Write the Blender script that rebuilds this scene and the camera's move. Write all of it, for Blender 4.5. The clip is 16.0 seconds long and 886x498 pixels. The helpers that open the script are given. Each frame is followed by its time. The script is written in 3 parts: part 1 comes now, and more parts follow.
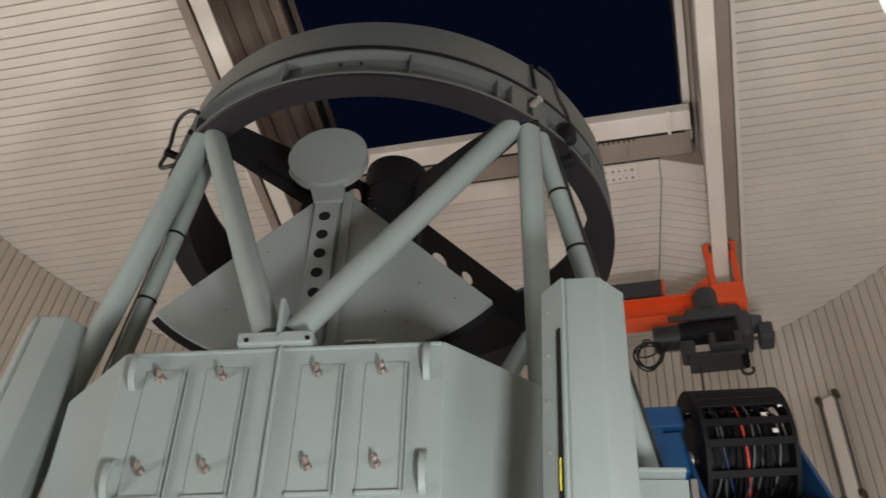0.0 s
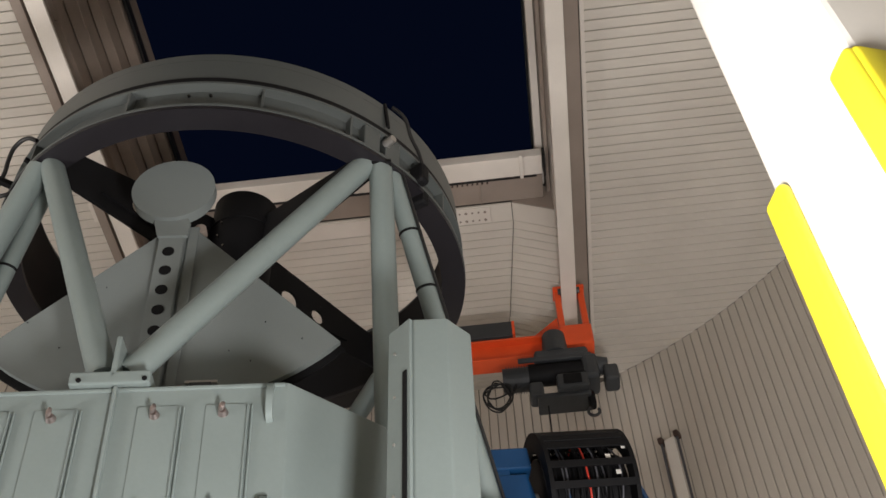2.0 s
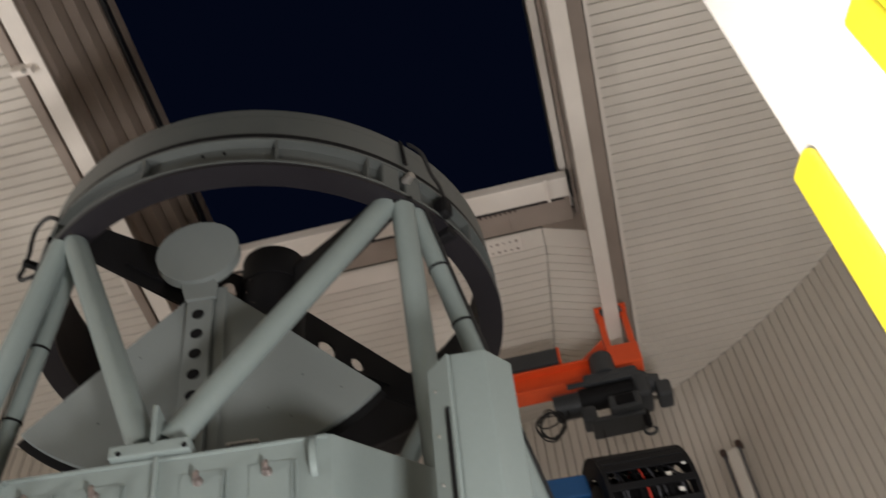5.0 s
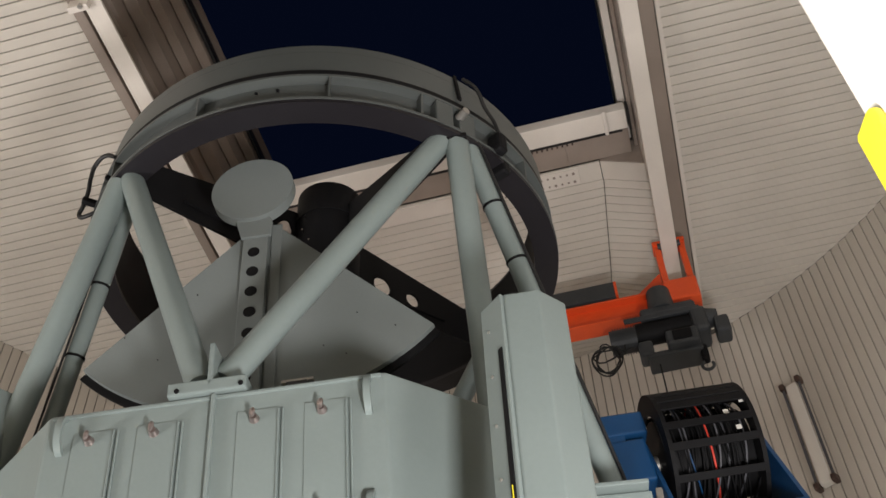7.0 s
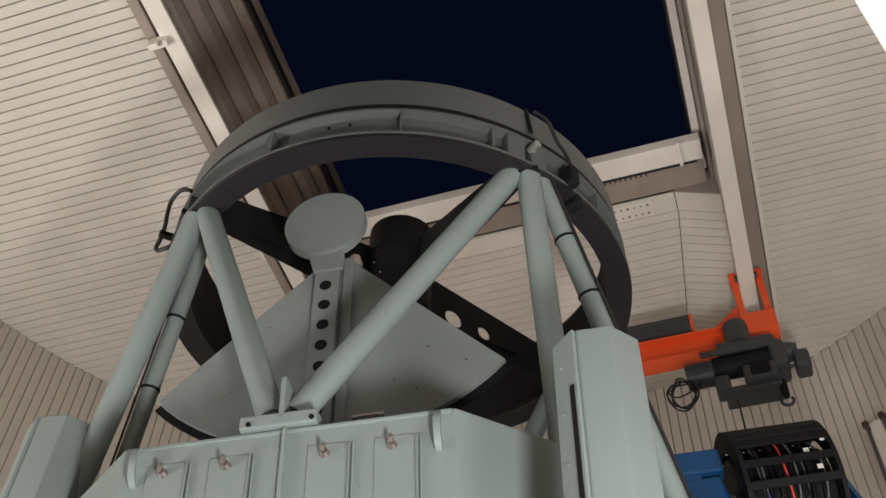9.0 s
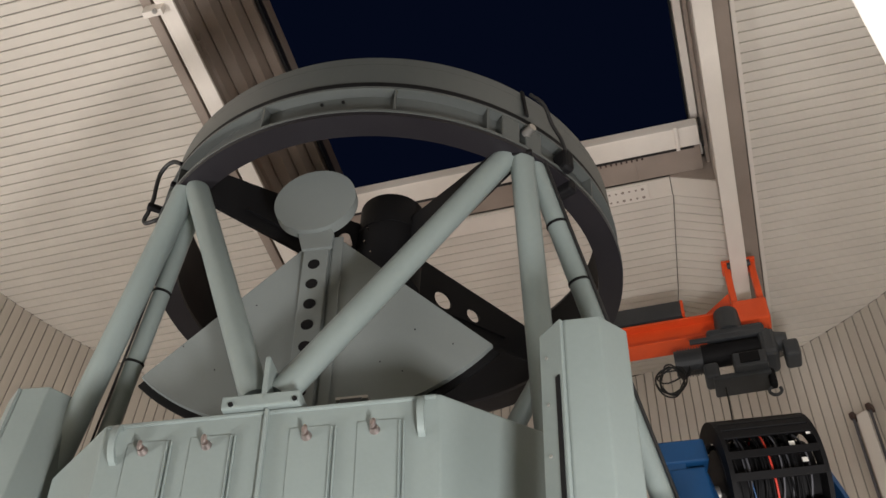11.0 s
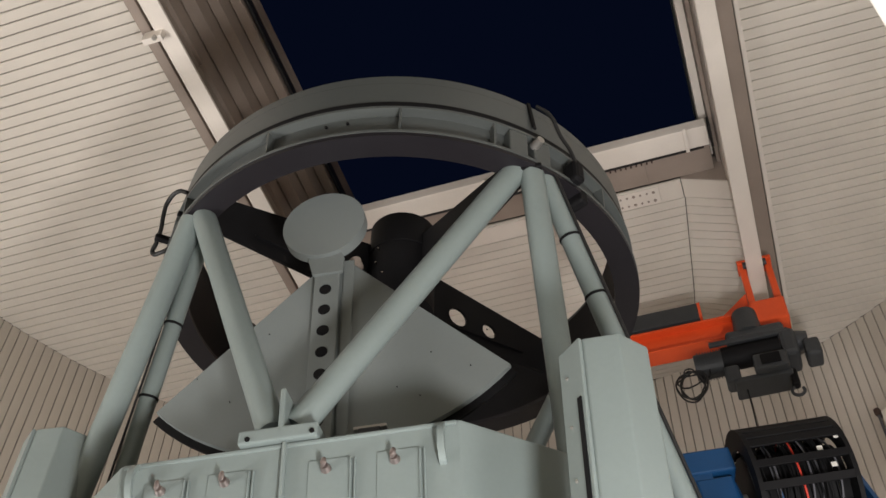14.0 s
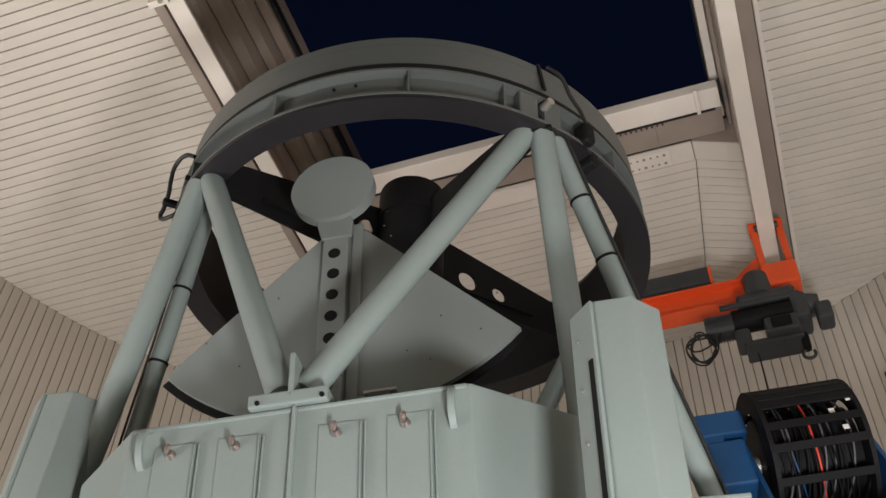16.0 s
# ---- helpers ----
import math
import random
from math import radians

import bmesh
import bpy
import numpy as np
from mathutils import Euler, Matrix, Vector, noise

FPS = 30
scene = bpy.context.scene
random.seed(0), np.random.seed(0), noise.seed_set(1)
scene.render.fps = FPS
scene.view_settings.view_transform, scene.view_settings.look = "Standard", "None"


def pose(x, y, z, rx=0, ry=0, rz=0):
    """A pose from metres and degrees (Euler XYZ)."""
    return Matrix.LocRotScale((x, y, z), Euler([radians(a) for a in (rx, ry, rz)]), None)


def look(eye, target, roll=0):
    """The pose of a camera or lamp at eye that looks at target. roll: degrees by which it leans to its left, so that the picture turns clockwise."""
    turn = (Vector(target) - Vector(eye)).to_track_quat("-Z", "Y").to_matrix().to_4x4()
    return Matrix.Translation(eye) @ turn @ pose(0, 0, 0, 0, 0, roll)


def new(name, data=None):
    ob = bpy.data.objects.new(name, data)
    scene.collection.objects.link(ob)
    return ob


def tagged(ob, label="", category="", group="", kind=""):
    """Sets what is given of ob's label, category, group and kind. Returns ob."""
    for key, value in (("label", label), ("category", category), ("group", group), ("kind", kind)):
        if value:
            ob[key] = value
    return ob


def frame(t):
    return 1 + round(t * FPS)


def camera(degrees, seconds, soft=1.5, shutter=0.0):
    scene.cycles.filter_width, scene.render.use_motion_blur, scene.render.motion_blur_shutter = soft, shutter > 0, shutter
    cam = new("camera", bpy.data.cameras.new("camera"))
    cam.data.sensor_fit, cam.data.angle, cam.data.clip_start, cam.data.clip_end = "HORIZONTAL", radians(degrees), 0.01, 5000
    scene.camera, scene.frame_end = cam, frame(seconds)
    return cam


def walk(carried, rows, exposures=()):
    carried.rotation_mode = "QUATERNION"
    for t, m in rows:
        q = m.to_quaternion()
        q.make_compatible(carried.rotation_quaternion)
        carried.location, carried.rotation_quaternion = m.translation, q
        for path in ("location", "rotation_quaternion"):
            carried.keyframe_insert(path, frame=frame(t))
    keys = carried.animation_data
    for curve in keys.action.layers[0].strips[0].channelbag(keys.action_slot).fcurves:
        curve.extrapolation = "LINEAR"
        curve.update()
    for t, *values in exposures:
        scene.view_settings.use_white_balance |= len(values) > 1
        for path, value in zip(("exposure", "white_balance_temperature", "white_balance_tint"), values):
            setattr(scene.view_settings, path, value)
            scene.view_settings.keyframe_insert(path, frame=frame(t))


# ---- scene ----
# ---- camera ----
cam = camera(44.97, 16.0, soft=1.5, shutter=0.3)
PATH = [
    (0, -0.1147, -0.0884, -0.2620, 138.262, -3.561, 12.353),
    (0.5, -0.0974, -0.0975, -0.2250, 138.017, -1.547, 8.835),
    (1, -0.0829, -0.0710, -0.2166, 139.221, -0.468, 7.216),
    (1.5, -0.0910, -0.0612, -0.2209, 140.240, 0.407, 6.000),
    (2, -0.0910, -0.0480, -0.2183, 140.474, 1.559, 6.538),
    (2.5, -0.0855, -0.0257, -0.2137, 140.117, 1.879, 5.988),
    (3, -0.0790, 0.0033, -0.1984, 138.611, 1.836, 5.566),
    (3.5, -0.0839, 0.0153, -0.2295, 137.863, 2.781, 6.696),
    (4, -0.0638, 0.0357, -0.2007, 137.225, 3.295, 6.296),
    (4.5, -0.0588, 0.0520, -0.1765, 136.508, 4.695, 5.532),
    (5, -0.0628, 0.0448, -0.1593, 142.873, 4.064, 12.969),
    (5.2, -0.0636, 0.0346, -0.1685, 143.432, 2.651, 14.692),
    (7.3, -0.0381, 0.0465, -0.1024, 138.617, 1.724, 14.839),
    (7.5, -0.0355, 0.0500, -0.1003, 138.379, 1.747, 14.509),
    (8, -0.0286, 0.0560, -0.0796, 138.204, 2.399, 14.360),
    (8.5, -0.0356, 0.0496, -0.0779, 140.803, 1.476, 16.987),
    (8.7, -0.0348, 0.0425, -0.0815, 140.848, -0.976, 17.680),
    (11, -0.0145, 0.0494, -0.0141, 139.424, -2.248, 15.900),
    (11.5, -0.0119, 0.0652, 0.0009, 138.703, -1.634, 15.701),
    (12, -0.0134, 0.0708, 0.0206, 137.909, -0.922, 15.979),
    (12.5, -0.0224, 0.0677, 0.0422, 138.096, -0.344, 16.722),
    (13, -0.0216, 0.0584, 0.0591, 138.393, -0.489, 17.296),
    (13.5, -0.0220, 0.0553, 0.0762, 138.947, -0.576, 17.908),
    (14, -0.0230, 0.0517, 0.0839, 139.694, -0.987, 18.299),
    (14.5, -0.0225, 0.0579, 0.0920, 140.143, -1.182, 18.718),
    (15, -0.0313, 0.0662, 0.0904, 139.712, -1.544, 18.398),
    (15.5, -0.0334, 0.0756, 0.0855, 138.705, -1.346, 18.690),
    (16, -0.0361, 0.0802, 0.1048, 137.828, -1.188, 18.790),
]
walk(cam, [(r[0], pose(*r[1:])) for r in PATH],
     [(0, -0.03), (1, -0.05), (2, -0.15), (3, -0.25), (4, -0.3), (5, -0.33), (7.5, -0.02), (8.5, 0.0), (11, 0.05), (16, 0.05)])

# ---- world and lights ----
world = bpy.data.worlds.new("night_sky")
scene.world = world
world.use_nodes = True
wbg = world.node_tree.nodes["Background"]
wbg.inputs[0].default_value = (0.10, 0.19, 0.62, 1)
wbg.inputs[1].default_value = 0.014


def area_lamp(name, eye, target, energy, sx, sy, color, spread=180):
    data = bpy.data.lights.new(name, "AREA")
    data.shape, data.size, data.size_y, data.energy, data.color = "RECTANGLE", sx, sy, energy, color
    data.spread = radians(spread)
    ob = new(name, data)
    ob.matrix_world = look(eye, target)
    return ob


LAMP_WHITE = (1.0, 0.965, 0.955)
# work lamps standing low round the telescope, out of sight below
area_lamp("work_lamp_light", (0.48, 1.15, -0.5), (-0.65, 3.0, 1.0), 215, 0.4, 0.7, LAMP_WHITE)
area_lamp("work_lamp_light", (-5.3, 1.2, 0.4), (-4.9, 2.4, 7.5), 235, 0.4, 1.3, LAMP_WHITE)
area_lamp("work_lamp_light", (2.6, 1.2, 0.3), (0.4, 5.2, 7.5), 76, 0.4, 1.3, LAMP_WHITE)
area_lamp("work_lamp_light", (-0.45, 0.05, -0.55), (0.27, 0.70, 1.0), 19, 0.2, 0.5, LAMP_WHITE, 70)

# ---- materials ----


def material(name, base, rough=0.5, metal=0.0, scale=6.0, vary=0.10, bump=0.05, fine=90.0, spec=0.5, rand=0.0):
    """Painted or raw surface: large stains, fine grain and a faint relief."""
    mt = bpy.data.materials.new(name)
    mt.use_nodes = True
    nt = mt.node_tree
    bs = nt.nodes["Principled BSDF"]
    tc = nt.nodes.new("ShaderNodeTexCoord")
    n1 = nt.nodes.new("ShaderNodeTexNoise")
    n1.inputs["Scale"].default_value, n1.inputs["Detail"].default_value = scale, 6
    n2 = nt.nodes.new("ShaderNodeTexNoise")
    n2.inputs["Scale"].default_value, n2.inputs["Detail"].default_value = fine, 3
    nt.links.new(tc.outputs["Object"], n1.inputs["Vector"])
    nt.links.new(tc.outputs["Object"], n2.inputs["Vector"])
    add = nt.nodes.new("ShaderNodeMath")
    add.operation = "ADD"
    nt.links.new(n1.outputs["Fac"], add.inputs[0])
    sc = nt.nodes.new("ShaderNodeMath")
    sc.operation = "MULTIPLY"
    sc.inputs[1].default_value = 0.35
    nt.links.new(n2.outputs["Fac"], sc.inputs[0])
    nt.links.new(sc.outputs[0], add.inputs[1])
    last = add
    if rand:
        oi = nt.nodes.new("ShaderNodeObjectInfo")
        mr = nt.nodes.new("ShaderNodeMath")
        mr.operation = "MULTIPLY_ADD"
        mr.inputs[1].default_value = rand
        nt.links.new(oi.outputs["Random"], mr.inputs[0])
        nt.links.new(add.outputs[0], mr.inputs[2])
        last = mr
    ramp = nt.nodes.new("ShaderNodeMapRange")
    ramp.inputs["From Min"].default_value, ramp.inputs["From Max"].default_value = 0.35, 1.0 + rand
    ramp.inputs["To Min"].default_value, ramp.inputs["To Max"].default_value = 1 - vary, 1 + vary
    nt.links.new(last.outputs[0], ramp.inputs["Value"])
    mul = nt.nodes.new("ShaderNodeVectorMath")
    mul.operation = "SCALE"
    mul.inputs[0].default_value = base
    nt.links.new(ramp.outputs[0], mul.inputs["Scale"])
    nt.links.new(mul.outputs[0], bs.inputs["Base Color"])
    rr = nt.nodes.new("ShaderNodeMapRange")
    rr.inputs["To Min"].default_value, rr.inputs["To Max"].default_value = max(rough - 0.08, 0.02), min(rough + 0.1, 1)
    nt.links.new(n1.outputs["Fac"], rr.inputs["Value"])
    nt.links.new(rr.outputs[0], bs.inputs["Roughness"])
    bs.inputs["Metallic"].default_value = metal
    bs.inputs["Specular IOR Level"].default_value = spec
    if bump:
        bp = nt.nodes.new("ShaderNodeBump")
        bp.inputs["Strength"].default_value, bp.inputs["Distance"].default_value = bump, 0.01
        nt.links.new(add.outputs[0], bp.inputs["Height"])
        nt.links.new(bp.outputs[0], bs.inputs["Normal"])
    return mt


M_BOARD = material("cream_siding", (0.66, 0.61, 0.54), 0.5, scale=1.6, vary=0.07, bump=0.04)
M_WALL = material("cream_wall_siding", (0.60, 0.55, 0.48), 0.55, scale=1.6, vary=0.07, bump=0.04, rand=0.25)
M_BACK = material("dark_joint_backing", (0.14, 0.125, 0.105), 0.8, scale=3)
M_CREAM = material("cream_steel_paint", (0.74, 0.68, 0.61), 0.45, scale=3, vary=0.08)
M_BROWN = material("brown_primer_steel", (0.30, 0.245, 0.205), 0.55, scale=2.5, vary=0.16)
M_GREEN = material("grey_green_enamel", (0.195, 0.232, 0.222), 0.38, scale=2.2, vary=0.07, bump=0.10, fine=55)
M_GREEN_D = material("grey_green_panel", (0.165, 0.184, 0.178), 0.6, scale=2.0, vary=0.06, bump=0.05)
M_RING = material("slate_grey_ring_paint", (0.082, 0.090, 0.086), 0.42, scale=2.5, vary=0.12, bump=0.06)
M_BLACK = material("matt_black_paint", (0.008, 0.0078, 0.0085), 0.6, scale=5, vary=0.25, spec=0.15)
# ring underside: violet-grey paint, with the shade at its front put into the colour
M_UNDER = material("violet_grey_darkened_for_shade", (0.014, 0.0125, 0.0148), 0.40, scale=4, vary=0.15, spec=0.3)
M_RUBBER = material("black_rubber", (0.012, 0.012, 0.012), 0.5, scale=8)
M_ORANGE = material("orange_crane_paint", (0.80, 0.09, 0.018), 0.42, scale=4, vary=0.10)
M_BLUE = material("blue_machine_paint", (0.006, 0.055, 0.155), 0.45, scale=4, vary=0.16)
M_GREY = material("dark_grey_cast_iron", (0.038, 0.041, 0.044), 0.5, scale=7, vary=0.25, bump=0.15)
M_CHROME = material("steel_bright", (0.72, 0.66, 0.6), 0.18, metal=1.0, scale=12, vary=0.08)
M_BOLT = material("copper_tinted_steel", (0.40, 0.33, 0.31), 0.3, metal=0.9, scale=30, vary=0.2)
M_STEEL = material("steel_dull", (0.45, 0.43, 0.40), 0.4, metal=0.8, scale=12)
M_YELLOW = material("yellow_foam_guard", (0.90, 0.78, 0.03), 0.55, scale=9, vary=0.05)
M_WHITE = material("white_post_paint", (0.84, 0.80, 0.73), 0.4, scale=2, vary=0.04)
M_TUBE = material("unlit_lamp_glass", (0.74, 0.72, 0.68), 0.25, scale=4, vary=0.03)
M_FLOOR = material("grey_floor_paint", (0.24, 0.23, 0.215), 0.5, scale=1.2, vary=0.18)
M_RED = material("red_cable", (0.62, 0.05, 0.03), 0.5)
M_LCAB = material("grey_cable", (0.09, 0.09, 0.10), 0.5)
M_SHUT = material("louvre_aluminium", (0.44, 0.42, 0.38), 0.42, metal=0.4, scale=5)
M_BROWNCAP = material("brown_motor_paint", (0.07, 0.042, 0.033), 0.45, scale=6)

# ---- mesh helpers ----


def link_bm(name, bm, mat, parent=None, label="", smooth=False):
    bmesh.ops.recalc_face_normals(bm, faces=bm.faces[:])
    me = bpy.data.meshes.new(name)
    bm.to_mesh(me)
    bm.free()
    if smooth:
        for p in me.polygons:
            p.use_smooth = True
        me.set_sharp_from_angle(angle=radians(38))
    me.materials.append(mat)
    ob = new(name, me)
    if parent:
        ob.parent = parent
    if label:
        ob["label"] = label
    return ob


def part(name, bm, mat, parent, label="", smooth=False):
    return link_bm(name, bm, mat, parent, label, smooth)


def thing(name, m=None, **tags):
    ob = new(name)
    if m is not None:
        ob.matrix_world = m
    return tagged(ob, **tags)


def add_box(bm, c, s, bevel=0.0, rot=None, segs=2):
    """Box of size s round c, turned by rot, into bm."""
    r = bmesh.ops.create_cube(bm, size=1.0)
    vs = r["verts"]
    bmesh.ops.scale(bm, vec=s, verts=vs)
    if bevel:
        es = list({e for v in vs for e in v.link_edges})
        g = bmesh.ops.bevel(bm, geom=es, offset=bevel, segments=segs, affect="EDGES", profile=0.5)
        vs = list({v for f in g["faces"] for v in f.verts} | {v for v in vs if v.is_valid})
    if rot is not None:
        bmesh.ops.transform(bm, matrix=rot.to_4x4(), verts=vs)
    bmesh.ops.translate(bm, vec=c, verts=vs)
    return bm


def box(c, s, bevel=0.0, rot=None):
    return add_box(bmesh.new(), c, s, bevel, rot)


def add_tube(bm, p, q, r, r2=None, seg=20, caps=True):
    p, q = Vector(p), Vector(q)
    d = q - p
    mtx = Matrix.Translation((p + q) / 2) @ d.to_track_quat("Z", "Y").to_matrix().to_4x4()
    bmesh.ops.create_cone(bm, cap_ends=caps, segments=seg, radius1=r, radius2=r if r2 is None else r2, depth=d.length, matrix=mtx)
    return bm


def tube(p, q, r, r2=None, seg=20):
    return add_tube(bmesh.new(), p, q, r, r2, seg)


def prism(pts, z0, z1, bevel=0.0):
    """Upright prism over a plan outline."""
    bm = bmesh.new()
    lo = [bm.verts.new((x, y, z0)) for x, y in pts]
    hi = [bm.verts.new((x, y, z1)) for x, y in pts]
    bm.faces.new(lo[::-1])
    bm.faces.new(hi)
    n = len(pts)
    for i in range(n):
        bm.faces.new((lo[i], lo[(i + 1) % n], hi[(i + 1) % n], hi[i]))
    if bevel:
        bmesh.ops.bevel(bm, geom=bm.edges[:], offset=bevel, segments=2, affect="EDGES", profile=0.5)
    return bm


def revolve(profile, seg=96, a0=0.0, a1=2 * math.pi):
    """Closed outline (radius, z) turned round z."""
    bm = bmesh.new()
    full = abs(a1 - a0 - 2 * math.pi) < 1e-6
    rings = []
    for k in range(seg if full else seg + 1):
        a = a0 + (a1 - a0) * k / seg
        rings.append([bm.verts.new((r * math.cos(a), r * math.sin(a), z)) for r, z in profile])
    n = len(profile)
    for k in range(seg):
        u, v = rings[k], rings[(k + 1) % len(rings)]
        for i in range(n):
            bm.faces.new((u[i], u[(i + 1) % n], v[(i + 1) % n], v[i]))
    if not full:
        bm.faces.new(rings[0])
        bm.faces.new(rings[-1][::-1])
    return bm


def cable(name, pts, r, mat, parent=None, label=""):
    cu = bpy.data.curves.new(name, "CURVE")
    cu.dimensions, cu.bevel_depth, cu.bevel_resolution, cu.resolution_u = "3D", r, 2, 6
    sp = cu.splines.new("BEZIER")
    sp.bezier_points.add(len(pts) - 1)
    for bp, p in zip(sp.bezier_points, pts):
        bp.co = p
        bp.handle_left_type = bp.handle_right_type = "AUTO"
    cu.materials.append(mat)
    tmp = bpy.data.objects.new(name, cu)
    me = bpy.data.meshes.new_from_object(tmp)
    bpy.data.objects.remove(tmp)
    bpy.data.curves.remove(cu)
    me.name = name
    ob = new(name, me)
    if parent:
        ob.parent = parent
    if label:
        ob["label"] = label
    return ob


# ---- dome room: round wall, flat boarded ceiling with a slit ----
CX, CY, RAD, TOP, FLOOR = -1.56, 3.62, 5.28, 7.5, -1.6
XL, XR = -3.60, 0.74
SLIT_BACK, SLIT_END = -1.0, 5.40
BW = 0.0945

fl = prism([(CX + (RAD + 0.3) * math.cos(i * math.pi / 48), CY + (RAD + 0.3) * math.sin(i * math.pi / 48)) for i in range(96)], FLOOR - 0.2, FLOOR)
tagged(link_bm("floor", fl, M_FLOOR), "grey painted concrete floor of the round dome room", "floor", kind="structure")


def arc_x(y, side):
    h = max(RAD * RAD - (y - CY) ** 2, 0.0)
    return CX + side * math.sqrt(h)


def boards_mesh(spans, z, thick, gap=0.010):
    """Flat boards along x for a list of (y0, y1, xa0, xb0, xa1, xb1)."""
    vs, fs = [], []
    for y0, y1, xa0, xb0, xa1, xb1 in spans:
        y0, y1 = y0 + gap / 2, y1 - gap / 2
        k = len(vs)
        for zz, ins in ((z, 0.004), (z + 0.004, 0.0), (z + thick, 0.0)):
            vs += [(xa0, y0 + ins, zz), (xb0, y0 + ins, zz), (xb1, y1 - ins, zz), (xa1, y1 - ins, zz)]
        fs += [(k, k + 3, k + 2, k + 1), (k + 8, k + 9, k + 10, k + 11)]
        for b in (0, 4):
            for i in range(4):
                j = (i + 1) % 4
                fs.append((k + b + i, k + b + j, k + b + 4 + j, k + b + 4 + i))
    return vs, fs


spans = []
ny = int(2 * RAD / BW)
for j in range(ny):
    y0, y1 = CY - RAD + 0.01 + j * BW, CY - RAD + 0.01 + (j + 1) * BW
    if y1 > CY + RAD:
        break
    for side in (-1, 1):
        a0, a1 = arc_x(y0, side), arc_x(y1, side)
        ed = XL if side < 0 else XR
        if y1 < SLIT_BACK:
            ed = CX
        if (a0 - ed) * side > 0.05 and (a1 - ed) * side > 0.05:
            lo0, hi0 = sorted((a0, ed))
            lo1, hi1 = sorted((a1, ed))
            spans.append((y0, y1, lo0, hi0, lo1, hi1))
me = bpy.data.meshes.new("ceiling")
me.from_pydata(*boards_mesh(spans, TOP, 0.02)[:1], [], boards_mesh(spans, TOP, 0.02)[1])
me.materials.append(M_BOARD)
tagged(new("ceiling", me), "flat cream boarded ceiling with fine dark joints", "ceiling", kind="structure")


def slab_outline(side):
    k = 40
    e = XL if side < 0 else XR
    y_hi = CY + math.sqrt(RAD ** 2 - (e - CX) ** 2)
    y_lo = SLIT_BACK
    aa0 = math.atan2(y_lo - CY, abs(arc_x(y_lo, side) - CX))
    aa1 = math.atan2(y_hi - CY, abs(e - CX))
    pts = [(e, y_lo)]
    for i in range(k + 1):
        a = aa0 + (aa1 - aa0) * i / k
        pts.append((CX + side * (RAD + 0.02) * math.cos(a), CY + (RAD + 0.02) * math.sin(a)))
    pts.append((e, y_hi))
    return pts


bm = bmesh.new()
for side in (-1, 1):
    o = slab_outline(side)
    q = prism(o, TOP + 0.021, TOP + 0.14)
    tmp = bpy.data.meshes.new("tmp")
    q.to_mesh(tmp)
    q.free()
    bm.from_mesh(tmp)
    bpy.data.meshes.remove(tmp)
k = 24
aa = math.asin((SLIT_BACK - CY) / RAD)
rear = [(CX + RAD * math.cos(a), CY + RAD * math.sin(a)) for a in [(-math.pi - aa) + (aa - (-math.pi - aa)) * i / k for i in range(k + 1)]]
q = prism(rear, TOP + 0.021, TOP + 0.14)
tmp = bpy.data.meshes.new("tmp")
q.to_mesh(tmp)
q.free()
bm.from_mesh(tmp)
bpy.data.meshes.remove(tmp)
tagged(link_bm("ceiling_deck", bm, M_BACK), "dark roof deck behind the ceiling boards", "roof", kind="structure")

# window high in the wall, angles measured round the room's centre
WIN0, WIN1, WIN_LO, WIN_HI = radians(20.0), radians(44.2), 2.0, 4.66
NB = 350
STEP = 2 * math.pi / NB


def arc_block(a0, a1, r0, r1, z0, z1, seg):
    pts = [(CX + r1 * math.cos(a0 + (a1 - a0) * i / seg), CY + r1 * math.sin(a0 + (a1 - a0) * i / seg)) for i in range(seg + 1)]
    pts += [(CX + r0 * math.cos(a1 + (a0 - a1) * i / seg), CY + r0 * math.sin(a1 + (a0 - a1) * i / seg)) for i in range(seg + 1)]
    return prism(pts, z0, z1)


def merge(bms):
    out = bmesh.new()
    for b in bms:
        t = bpy.data.meshes.new("t")
        b.to_mesh(t)
        b.free()
        out.from_mesh(t)
        bpy.data.meshes.remove(t)
    return out


R0, R1 = RAD + 0.02, RAD + 0.42
wall = link_bm("wall_round", merge([
    arc_block(WIN1, WIN0 + 2 * math.pi, R0, R1, FLOOR, TOP + 0.9, 120),
    arc_block(WIN0, WIN1, R0, R1, FLOOR, WIN_LO, 8),
    arc_block(WIN0, WIN1, R0, R1, WIN_HI, TOP + 0.9, 8)]), M_BACK)
tagged(wall, "round dome wall clad in cream vertical boards", "wall", kind="structure")

# ---- slit: rails, shutter edges, end beams, end panel ----


def beam_y(name, x0, x1, z0, z1, mat, label, y0=SLIT_BACK, y1=8.3, cat="beam", bevel=0.006):
    return tagged(link_bm(name, box(((x0 + x1) / 2, (y0 + y1) / 2, (z0 + z1) / 2), (x1 - x0, y1 - y0, z1 - z0), bevel), mat), label, cat, kind="structure")


